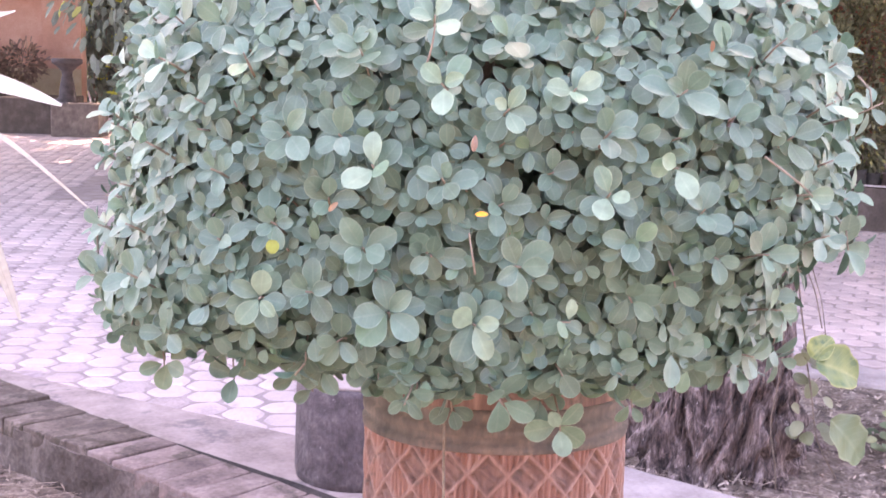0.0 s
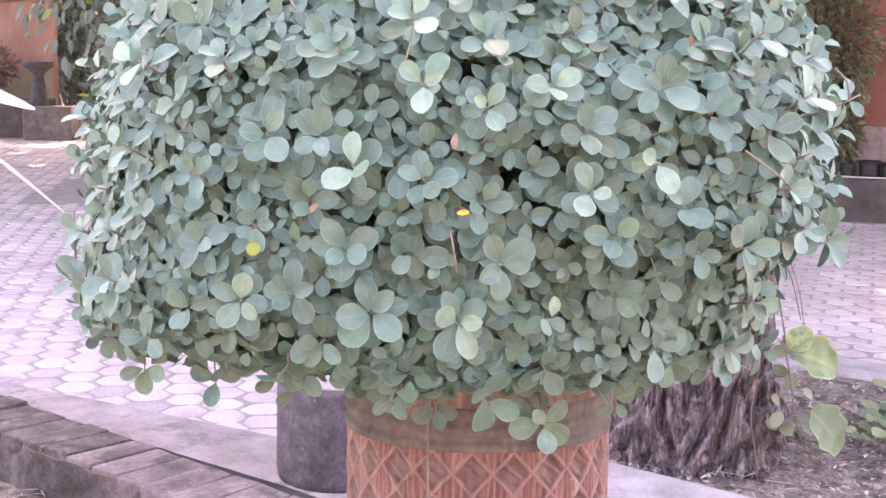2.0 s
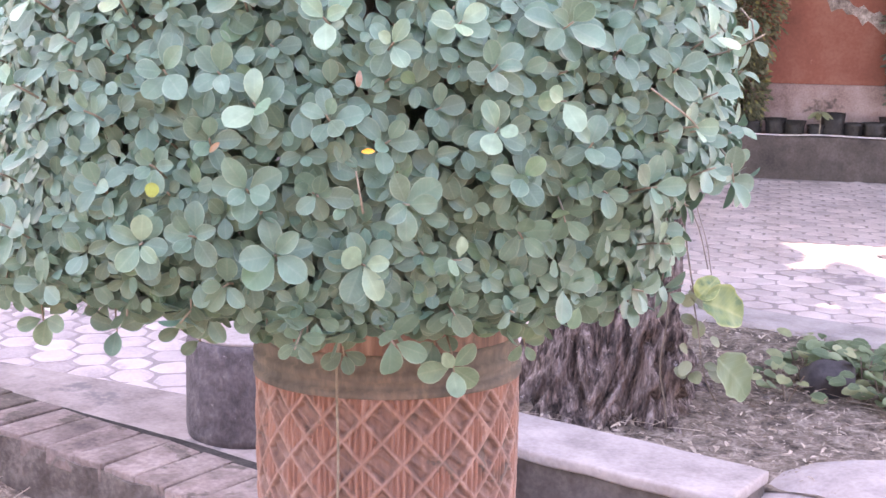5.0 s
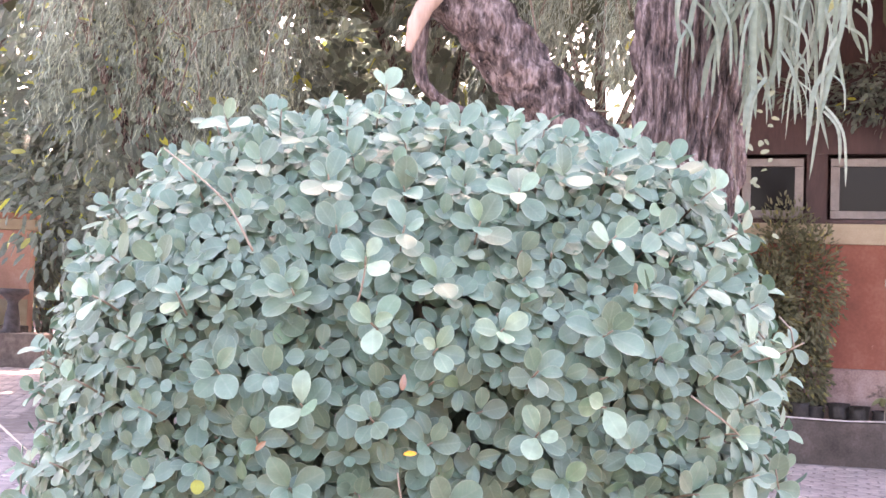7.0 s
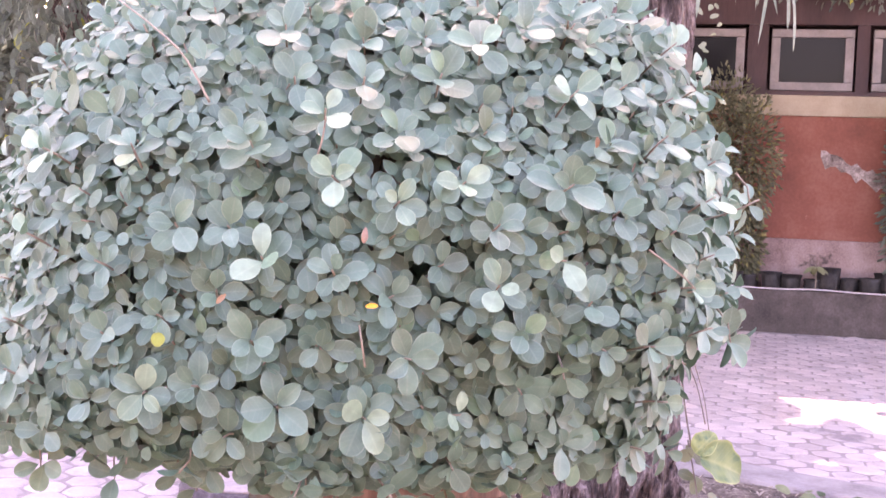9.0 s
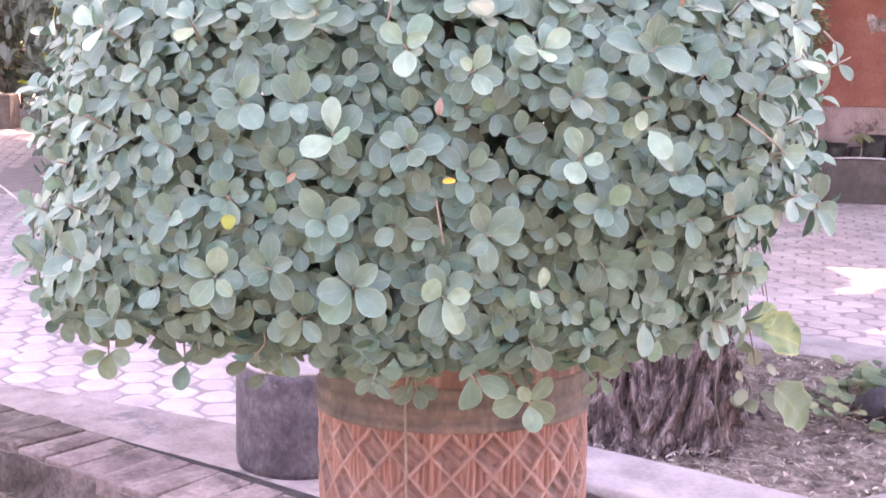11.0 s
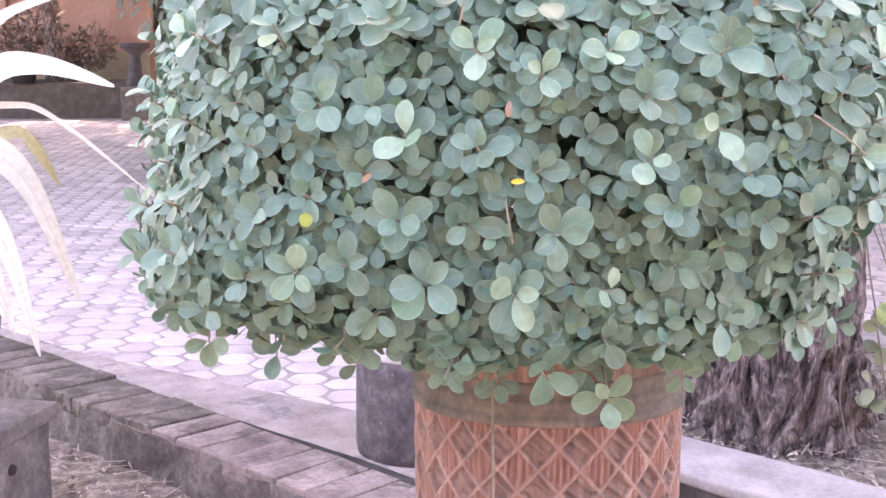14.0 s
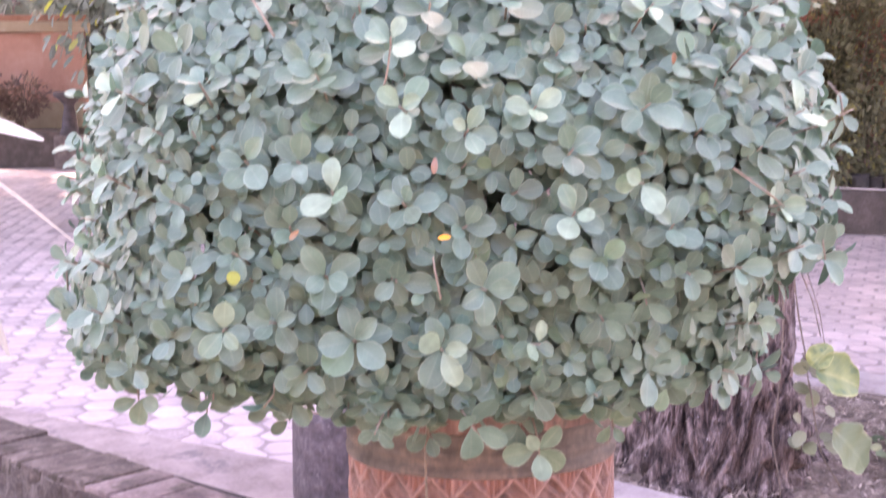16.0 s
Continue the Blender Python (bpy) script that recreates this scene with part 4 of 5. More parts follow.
def twig_way(s, a, loose):
    """The outline's normal, and a twig's way: outwards, up, and towards the light of the open court."""
    n = shrub_normal(s, a)
    top = clamp((n.z - 0.2) / 0.7)
    out = n + Vector((rs.uniform(-loose, loose), rs.uniform(-loose, loose) - 0.16 - 0.55 * top, 0.22 + rs.uniform(-loose, loose) * 0.6 - 0.1 * top))
    return n, out.normalized(), top


def stub(q, out, n, long):
    tube(stubs, [q - out * long - n * 0.02 + Vector((0, 0, -0.012)), q - out * long * 0.4, q + out * 0.004], [0.0018, 0.0016, 0.0013], 5)


# strong shoots that stand out of the rest: (x, height, leaves, leaf length)
STRONG = [(-0.259, 1.525, 6, 0.056), (0.156, 1.487, 7, 0.058), (-0.152, 1.37, 5, 0.045), (-0.252, 1.279, 6, 0.054), (-0.054, 1.266, 4, 0.058), (-0.218, 1.193, 5, 0.06), (0.105, 1.228, 4, 0.052),
          (0.161, 1.255, 3, 0.05), (-0.348, 1.423, 4, 0.056), (-0.283, 1.423, 4, 0.05), (0.061, 1.436, 5, 0.05), (-0.069, 1.082, 3, 0.062), (-0.564, 1.209, 5, 0.052), (-0.368, 1.305, 5, 0.036),
          (-0.443, 1.37, 5, 0.036), (-0.319, 1.218, 5, 0.046), (-0.113, 1.609, 5, 0.05), (-0.011, 1.621, 5, 0.054), (-0.22, 1.676, 5, 0.048), (-0.273, 1.537, 5, 0.05), (-0.19, 1.076, 5, 0.034)]
heads = []
for x, z, count, size in STRONG:
    s, a = front_of(x, z)
    n, out, top = twig_way(s, a, 0.2)
    q = shrub_point(s, a) + n * 0.03
    heads.append(q)
    stub(q, out, n, 0.06)
    rosette(q, out, count + 1, size * 0.85, (32, 76), FRONT, 0.12)
# pale new growth
YOUNG = [(-0.161, 1.561, 5, 0.05), (-0.149, 1.487, 4, 0.05), (-0.07, 1.461, 5, 0.042), (0.01, 1.487, 4, 0.05), (-0.234, 1.383, 4, 0.056), (0.062, 1.357, 4, 0.05), (-0.383, 1.206, 6, 0.05),
         (-0.103, 1.186, 6, 0.054), (-0.536, 1.397, 4, 0.05), (-0.52, 1.512, 5, 0.052), (0.34, 1.357, 3, 0.05), (0.328, 1.181, 5, 0.045), (0.009, 1.186, 2, 0.046), (0.172, 1.609, 3, 0.056),
         (0.372, 1.474, 4, 0.048), (0.145, 1.397, 2, 0.058), (0.045, 1.666, 4, 0.054), (0.197, 1.829, 4, 0.05), (-0.366, 1.754, 4, 0.05), (-0.128, 1.85, 4, 0.05), (0.343, 1.696, 4, 0.048)]
PALE = []
for x, z, count, size in YOUNG:
    s, a = front_of(x, z)
    n, out, top = twig_way(s, a, 0.2)
    q = shrub_point(s, a) + n * 0.036
    heads.append(q)
    stub(q, out, n, 0.07)
    rosette(q, out, min(count, 3), size * 0.82, (26, 62), PALE, 0.12)
    rosette(q - out * 0.012, out, max(2, count - 1), size * 0.88, (60, 82), FRONT, 0.12)
# shoots all round, then the smaller ones between and under them
for p, s, a in scattered(0.083, 800, 30000, heads):
    n, out, top = twig_way(s, a, 0.32)
    q = p + n * rs.uniform(-0.005, 0.022)
    if q.y < -0.1 and rs.random() < 0.7:
        stub(q, out, n, 0.045)
    near = q.y < -0.42 and len(FRONT) < 290
    rosette(q, out, rs.randint(4, 6), rs.uniform(0.036, 0.049) * (0.88 if q.x < -0.25 else 1.0), (32 - 6 * top, 78 - 14 * top), FRONT if near else None)
for p, s, a in scattered(0.036, 4200, 130000):
    n, out, top = twig_way(s, a, 0.42)
    q = p - n * rs.uniform(0.0, 0.034)
    if q.y < -0.15 and rs.random() < 0.15:
        stub(q, out, n, 0.05)
    rosette(q, out, rs.randint(4, 6), rs.uniform(0.027, 0.039) * (0.88 if q.x < -0.25 else 1.0), (36 - 6 * top, 82 - 14 * top))
# deeper leaves that close the gaps
for inset, count in ((0.03, 10500), (0.06, 6500), (0.11, 3000)):
    for k in range(count):
        s, a = rs.uniform(0.03, ARC[-1]), rs.uniform(-math.pi, math.pi)
        p = shrub_point(s, a, inset)
        n = shrub_normal(s, a)
        face = n + Vector((rs.uniform(-0.4, 0.4), rs.uniform(-0.6, 0.2), rs.uniform(-0.2, 0.6)))
        along = Vector((rs.uniform(-1, 1), rs.uniform(-1, 1), rs.uniform(-0.7, 1))).cross(face)
        LEAVES.append(leaf_frame(p, along, face, rs.uniform(0.034, 0.046)))
# fringe that hangs under the lower edge
for k in range(64):
    a = rs.uniform(-math.pi - 0.3, 0.2)
    s = rs.uniform(ARC[1] * 0.5, ARC[3])
    p = shrub_point(s, a) - Vector((0, 0, rs.uniform(-0.02, 0.022) * (1 if math.cos(a) < -0.3 else 0.3)))
    n = shrub_normal(s, a)
    out = Vector((math.cos(a) * 0.7, math.sin(a) * 0.5 - 0.8, rs.uniform(-0.4, 0.2)))
    tube(stubs, bent([p + Vector((-0.03 * math.cos(a), -0.03 * math.sin(a), 0.05)), p + Vector((0, 0, 0.02)), p], 3), 0.0016, 5)
    rosette(p, out, rs.randint(3, 5), rs.uniform(0.032, 0.046), (45, 85))
# single sprays: under the near corner, down the pot, and standing out from the flank
for p, count, size, pale in (((-0.36, -0.30, 1.02), 4, 0.046, 0), ((-0.335, -0.24, 0.985), 3, 0.044, 0), ((-0.45, -0.36, 1.035), 3, 0.048, 0), ((-0.58, -0.22, 1.02), 5, 0.044, 1), ((-0.66, -0.16, 1.06), 4, 0.04, 0), ((0.045, -0.45, 0.985), 5, 0.046, 1), ((0.02, -0.42, 1.02), 4, 0.045, 0),
                             ((-0.115, -0.40, 1.0), 4, 0.04, 0), ((0.17, -0.37, 1.0), 4, 0.036, 1), ((0.475, -0.47, 1.478), 4, 0.033, 0), ((0.445, -0.45, 1.46), 4, 0.036, 0), ((0.46, -0.46, 1.27), 5, 0.044, 0), ((-0.69, -0.2, 1.2), 3, 0.04, 0)):
    v = Vector(p)
    out = (v - Vector((CX, 0, 1.35))).normalized() * 0.4 + Vector((0, -1.0, 0.25))
    stub(v, Vector((0.1, -0.25, -1)), out.normalized(), 0.06)
    rosette(v, out, count, size, (50, 86), PALE if pale else None)
twig_tips = part("twig_tip", stubs, M_petiole, shrub, "pale pinkish twig tips", True)
tagged(twig_tips, kind="stuff")
leafy = part("foliage", leaves_mesh("foliage", ROUND, LEAVES, M_leaves), None, shrub, "dense layers of round waxy leaves")
tagged(leafy, kind="stuff")
leaf_data = [leaf_mesh("leaf", sh, M_leaf) for sh in ROUND]
for i, m in enumerate(FRONT):
    part("leaf", leaf_data[i % 5], None, shrub, at=m)
young_data = [leaf_mesh("young_leaf", sh, M_young) for sh in ROUND]
for i, m in enumerate(PALE):
    part("young_leaf", young_data[i % 5], None, shrub, "pale green young leaf", at=m)
# single yellow and dry leaves
yellow = leaf_mesh("yellow_leaf", leaf_shape(0.95, 0.55, 7, 0.0, 0.0), M_yellow)
part("yellow_leaf", yellow, None, shrub, "yellow round leaf", at=leaf_frame((-0.372, -0.635, 1.27), (0.1, -0.1, 1), (0, -1, 0.2), 0.019))
dry = leaf_mesh("dry_leaf", leaf_shape(0.45, 0.5, 6, 0.5, 0.4, 0.5), M_dry)
for p, along, size in (((-0.116, -0.65, 1.41), (0.1, -0.2, 1), 0.02), ((0.192, -0.625, 1.56), (0.05, -0.1, -1), 0.015), ((-0.30, -0.62, 1.325), (0.6, 0, 0.7), 0.017)):
    part("dry_leaf", dry, None, shrub, "small dry orange-brown leaf", at=leaf_frame(p, along, (0, -1, 0.3), size))
petal = leaf_mesh("petal", leaf_shape(0.42, 0.5, 6, 0.3, 0.2, 0.3), surface("orange_petal", [(0.3, (0.72, 0.30, 0.02)), (0.7, (0.82, 0.42, 0.05))], 60, rough=0.6, bump=0.1))
part("petal", petal, None, shrub, "fallen orange petal", at=leaf_frame((-0.112, -0.66, 1.33), (1, 0, 0.1), (0, -1, 0.3), 0.017))
# stem and twigs
bm = bmesh.new()
tube(bm, bent([(0, 0, 0.9), (0.01, 0.0, 1.1), (-0.02, 0.02, 1.35), (-0.03, 0.0, 1.6)]), 0.028, 10)
part("stem", bm, M_twig, shrub, "", True)
for pts in ([(-0.318, -0.56, 1.585), (-0.35, -0.55, 1.64), (-0.39, -0.51, 1.68), (-0.46, -0.42, 1.735)], [(-0.178, -0.61, 1.515), (-0.172, -0.625, 1.54), (-0.168, -0.63, 1.57)],
            [(0.3, -0.2, 1.4), (0.42, -0.44, 1.45), (0.49, -0.473, 1.484)], [(-0.108, -0.645, 1.25), (-0.114, -0.655, 1.28), (-0.118, -0.65, 1.305)], [(0.28, -0.60, 1.41), (0.33, -0.60, 1.375), (0.36, -0.57, 1.355)]):
    bm = bmesh.new()
    tube(bm, bent(pts, 5), [0.0016 - 0.0005 * i / (5 * (len(pts) - 1)) for i in range(5 * (len(pts) - 1) + 1)], 6)
    part("twig", bm, M_petiole, shrub, "", True)


# ---- leaves like straps ----
def ribbon(points, width, fold=0.2, across=(0, 0, 1), tip=0.35, steps=8, foot=0.35):
    """A long leaf along a curve, folded along its middle."""
    pts = bent(points, steps)
    n = len(pts)
    vs, uv, fs = [], [], []
    for i, p in enumerate(pts):
        t = i / (n - 1)
        w = width * 0.5 * min(1.0, foot + t / 0.3 * (1 - foot)) * min(1.0, max(0.02, (1 - t) / tip) ** 0.7)
        d = (pts[min(i + 1, n - 1)] - pts[max(i - 1, 0)]).normalized()
        s = d.cross(Vector(across))
        s = s.normalized() if s.length > 1e-4 else Vector((1, 0, 0))
        u = s.cross(d)
        vs += [p - s * w + u * w * fold, p, p + s * w + u * w * fold]
        uv += [(0, t), (0.5, t), (1, t)]
        if i:
            b = 3 * i - 3
            fs += [(b, b + 1, b + 4, b + 3), (b + 1, b + 2, b + 5, b + 4)]
    return np.array([tuple(v) for v in vs]), fs, np.array(uv)


def ribbons_mesh(name, shapes, material):
    return leaves_mesh(name, shapes, [np.eye(4)] * len(shapes), material)


# staghorn fern on the trunk: forked pale fronds
fern = thing("staghorn_fern", pose(1.1, 1.72, 2.75), "pale grey-green staghorn fern hanging from the trunk", "fern")
rf = random.Random(5)
for k in range(44):
    x = rf.uniform(-0.22, 0.38)
    y = rf.uniform(-0.24, 0.08)
    reach = rf.uniform(0.38, 0.80) * (0.62 if x < -0.05 else 1.0)
    sway = rf.uniform(-0.10, 0.10)
    top = Vector((x * 0.6, y * 0.5 + 0.02, rf.uniform(-0.02, 0.2)))
    mid = Vector((x + sway * 0.2, y - 0.06, top.z - reach * 0.45))
    end = Vector((x + sway, y - 0.04, top.z - reach))
    face = (rf.uniform(-0.9, 0.9), -1, 0.2)
    shapes = [ribbon([top, top.lerp(mid, 0.5) + Vector((rf.uniform(-0.03, 0.03), -0.03, 0.03)), mid, mid.lerp(end, 0.5) + Vector((rf.uniform(-0.025, 0.025), 0, 0)), end], rf.uniform(0.011, 0.021), 0.3, face, 0.14, 4, 0.8)]
    for f in range(rf.randint(1, 3)):
        at = mid.lerp(end, rf.uniform(-0.5, 0.75))
        side = rf.choice((-1, 1)) * rf.uniform(0.03, 0.09)
        drop = rf.uniform(0.10, 0.26)
        shapes.append(ribbon([at, at + Vector((side * 0.8, -0.01, -drop * 0.35)), at + Vector((side, 0.0, -drop))], rf.uniform(0.009, 0.015), 0.3, face, 0.2, 5, 0.9))
    part("frond", ribbons_mesh("frond", shapes, M_strap), None, fern)
bm = bmesh.new()
bmesh.ops.create_icosphere(bm, subdivisions=4, radius=0.24)
for v in bm.verts:
    v.co = Vector((v.co.x * 1.5, v.co.y * 0.8, v.co.z * 0.8)) + 0.05 * noise.noise_vector(v.co * 6)
part("root_mat", bm, M_bark, fern, "brown matted shield at its foot", True, pose(0.1, 0.12, 0.12))

# vine that climbs the trunk
vine = thing("climbing_vine", pose(1.2, 1.72, 0.18), "thin vine with hanging stems and two large lime-green variegated leaves", "vine")
for pts, r in (([(-0.06, -0.05, 1.95), (-0.04, -0.08, 1.5), (-0.05, -0.1, 1.15), (-0.03, -0.12, 0.8), (0.02, -0.12, 0.45)], 0.007), ([(-0.02, -0.1, 1.05), (0.0, -0.12, 0.75), (0.05, -0.14, 0.55)], 0.005),
               ([(-0.09, -0.12, 1.0), (-0.07, -0.14, 0.7), (-0.08, -0.13, 0.3), (-0.06, -0.12, 0.0)], 0.006), ([(0.0, -0.12, 0.5), (0.05, -0.16, 0.25), (0.12, -0.2, 0.04)], 0.006), ([(-0.04, -0.16, 0.95), (0.03, -0.18, 0.7), (0.07, -0.18, 0.5)], 0.004)):
    bm = bmesh.new()
    tube(bm, [q + 0.022 * noise.noise_vector(q * 5 + Vector((r * 900, 0, 0))) + Vector((-0.04, 0, 0)) for q in bent(pts, 6)], r * 0.45, 6)
    part("vine_stem", bm, M_twig, vine, "", True)


def ruffled(shape, wave, seed):
    """The same leaf with a wavy, uneven blade."""
    vs, fs, uv = shape
    out = vs.copy()
    for i, (x, y, z) in enumerate(vs):
        out[i] = (x * (1 + 0.07 * noise.noise((y * 5, x * 2, seed))), y, z + wave * noise.noise((x * 4, y * 5, seed + 3)) + wave * 1.6 * abs(x) * math.sin(y * 17 + seed))
    return out, fs, uv


faded = leaf_mesh("large_leaf", ruffled(leaf_shape(0.82, 0.45, 16, 0.16, 0.3, 0.35), 0.07, 2.0), M_faded)
heart = leaf_mesh("large_leaf", ruffled(leaf_shape(0.92, 0.42, 16, 0.22, 0.4, 0.3), 0.08, 5.0), M_lime)
for p, along, face, size in (((-0.02, -0.22, 0.45), (1.0, -0.1, -0.22), (0.2, -0.9, 0.5), 0.162), ((0.04, -0.22, 0.26), (0.85, -0.1, -0.75), (0.3, -0.9, 0.4), 0.185), ((-0.03, -0.2, 0.46), (0.5, -0.1, 0.6), (-0.3, -0.8, 0.3), 0.09)):
    part("large_leaf", faded if size > 0.17 else heart, None, vine, "large faded grey-green leaf" if size > 0.17 else "lime-green variegated leaf", at=leaf_frame(p, along, face, size))
grey = leaf_mesh("vine_leaf", leaf_shape(0.72, 0.45, 6, 0.1, 0.15, 0.4), M_vine)
for k in range(16):
    part("vine_leaf", grey, None, vine, at=leaf_frame((rf.uniform(-0.08, 0.08), -0.12, rf.uniform(0.16, 0.5)), (rf.uniform(-0.6, 1), -0.3, rf.uniform(-0.8, 0.4)), (rf.uniform(-0.4, 0.4), -0.8, 0.5), rf.uniform(0.04, 0.075)))
small = leaf_mesh("vine_leaf", leaf_shape(0.6, 0.4, 6, 0.1, 0.15, 0.6), M_vine)
for k in range(26):
    z = rf.uniform(1.5, 2.2)
    part("vine_leaf", small, None, vine, at=leaf_frame((-0.03 + rf.uniform(-0.05, 0.05), -0.12, z), (rf.uniform(-1, 1), -0.3, rf.uniform(-0.6, 0.3)), (0, -1, 0.4), rf.uniform(0.02, 0.035)))

# low plants and stones in the bed
lowplant = leaf_mesh("leaf", leaf_shape(0.78, 0.5, 5, 0.1, 0.15, 0.4), M_low)
for px, py, count in ((2.0, 1.80, 46), (2.04, 2.02, 46), (1.66, 1.86, 12), (2.0, 2.30, 40), (2.16, 2.16, 60), (2.2, 1.86, 60), (2.12, 1.66, 40), (1.84, 2.14, 24)):
    clump = thing("low_plant", pose(px, py, 0.18), "small leafy green plant in the bed", "plant", "low plants in the bed")
    for k in range(count):
        a, r = rf.uniform(0, 6.283), rf.uniform(0, 0.15)
        b = Vector((r * math.cos(a), r * math.sin(a), rf.uniform(0.0, 0.11)))
        part("leaf", lowplant, None, clump, at=leaf_frame(b, (math.cos(a), math.sin(a), rf.uniform(-0.1, 0.6)), (0, -0.5, 1), rf.uniform(0.045, 0.085)))
    for k in range(3):
        bm = bmesh.new()
        tube(bm, [(0, 0, -0.02), (rf.uniform(-0.06, 0.06), rf.uniform(-0.06, 0.06), 0.1)], 0.003, 5)
        part("stalk", bm, M_twig, clump)


def stone(at, size, label, material=M_stone, flat=1.0, group=""):
    bm = bmesh.new()
    bmesh.ops.create_icosphere(bm, subdivisions=3, radius=1)
    for v in bm.verts:
        v.co = v.co * (1 + 0.25 * noise.noise(v.co * 1.4 + Vector(at)))
        v.co = Vector((v.co.x * size[0], v.co.y * size[1], v.co.z * size[2]))
    return solid("stone", bm, material, label, "stone", group, smooth=True, at=pose(*at))


stone((1.875, 1.97, 0.215), (0.105, 0.09, 0.085), "dark rough stone lying in the bed")
stone((1.62, 0.98, 0.09), (0.44, 0.32, 0.13), "large flat pale stone at the end of the kerb", M_cap)
for k in range(3):
    stone((rf.uniform(0.9, 1.6), rf.uniform(1.35, 1.9), 0.195), (rf.uniform(0.010, 0.018), 0.012, 0.006), "small pale pebble in the bed", M_carved, group="pebbles in the bed")

# ---- striped plant in a stone urn on a pierced plinth ----
plinth = thing("stone_plinth", pose(-1.70, 1.42, -0.01, 0, 0, -12), "weathered square stone plinth with round holes", "plinth")
bm = bmesh.new()
box(bm, -0.21, 0.21, -0.21, 0.21, 0.0, 0.33, 0.012)
bmesh.ops.subdivide_edges(bm, edges=bm.edges, cuts=3, use_grid_fill=True)
for v in bm.verts:
    v.co += 0.006 * noise.noise_vector(v.co * 12)
part("base", bm, M_carved, plinth, "", True)
bm = bmesh.new()
box(bm, -0.235, 0.235, -0.235, 0.235, 0.332, 0.385, 0.012)
part("slab_top", bm, M_carved, plinth)
# holes are dark discs on the faces, coloured as the shade inside
for hx, hz, hr in ((0.15, 0.24, 0.022), (0.06, 0.27, 0.018), (0.11, 0.16, 0.02), (0.17, 0.13, 0.014), (0.02, 0.18, 0.02), (-0.08, 0.24, 0.02), (-0.12, 0.14, 0.02)):
    bm = bmesh.new()
    lathe(bm, [(hr, -0.004), (hr * 0.9, 0.006)], 12)
    part("hole", bm, M_hole, plinth, "dark disc for the shade in a pierced hole", at=pose(hx, -0.213, hz, 90, 0, 0))
for hy, hz in ((-0.02, 0.24), (-0.12, 0.26), (-0.1, 0.15)):
    bm = bmesh.new()
    lathe(bm, [(0.018, -0.004), (0.016, 0.006)], 12)
    part("hole", bm, M_hole, plinth, "dark disc for the shade in a pierced hole", at=pose(0.213, hy, hz, 0, 90, 0))
solid("stone_urn", lathe(bmesh.new(), [(0.11, 0), (0.11, 0.03), (0.055, 0.06), (0.05, 0.09), (0.12, 0.14), (0.175, 0.22), (0.185, 0.30), (0.16, 0.38), (0.14, 0.42), (0.17, 0.45), (0.17, 0.47), (0.14, 0.47), (0.12, 0.43), (0.02, 0.42)], 40, True, 0.02), M_carved, "rounded carved stone urn on the plinth", "urn", smooth=True, at=pose(-1.72, 1.42, 0.376))
palm = thing("striped_plant", pose(-1.66, 1.40, 0.84), "plant with long arching cream-striped leaves in the stone urn", "plant")
for pts, w in (([(0, 0, 0), (0.05, -0.03, 0.4), (0.2, -0.10, 0.575), (0.36, -0.14, 0.60), (0.56, -0.17, 0.545)], 0.085), ([(0, 0, 0), (0.1, -0.03, 0.42), (0.26, -0.10, 0.49), (0.40, -0.13, 0.44), (0.66, -0.17, 0.235)], 0.019),
               ([(0, 0, 0), (0.07, -0.06, 0.30), (0.2, -0.14, 0.36), (0.32, -0.16, 0.24), (0.435, -0.17, -0.06)], 0.085), ([(0, 0, 0), (0.06, -0.08, 0.2), (0.17, -0.16, 0.2), (0.25, -0.18, 0.06), (0.315, -0.18, -0.22)], 0.07),
               ([(0, 0, 0), (0.08, 0.0, 0.5), (0.2, -0.05, 0.72), (0.42, -0.1, 0.80)], 0.05), ([(0, 0, 0), (-0.1, -0.1, 0.4), (-0.3, -0.2, 0.5), (-0.6, -0.25, 0.3)], 0.08), ([(0, 0, 0), (-0.05, 0.1, 0.5), (-0.2, 0.3, 0.6), (-0.4, 0.5, 0.4)], 0.08),
               ([(0, 0, 0), (0.06, 0.1, 0.3), (0.13, 0.3, 0.38), (0.2, 0.45, 0.2)], 0.06), ([(0, 0, 0), (0.03, -0.1, 0.3), (0.05, -0.3, 0.4), (0.08, -0.5, 0.15)], 0.07), ([(0, 0, 0), (0.05, -0.05, 0.15), (0.14, -0.12, 0.12), (0.2, -0.15, -0.02), (0.24, -0.16, -0.16)], 0.05)):
    part("long_leaf", ribbons_mesh("long_leaf", [ribbon(pts, w * 1.25, 0.25, (0.1, -0.85, 0.5), 0.55, 7)], M_palm), None, palm, "cream-striped arching leaf")

# ---- trees and shrubs behind ----
rt = random.Random(31)
BROAD = leaf_shape(0.42, 0.45, 3, 0.12, 0.2, 0.4)


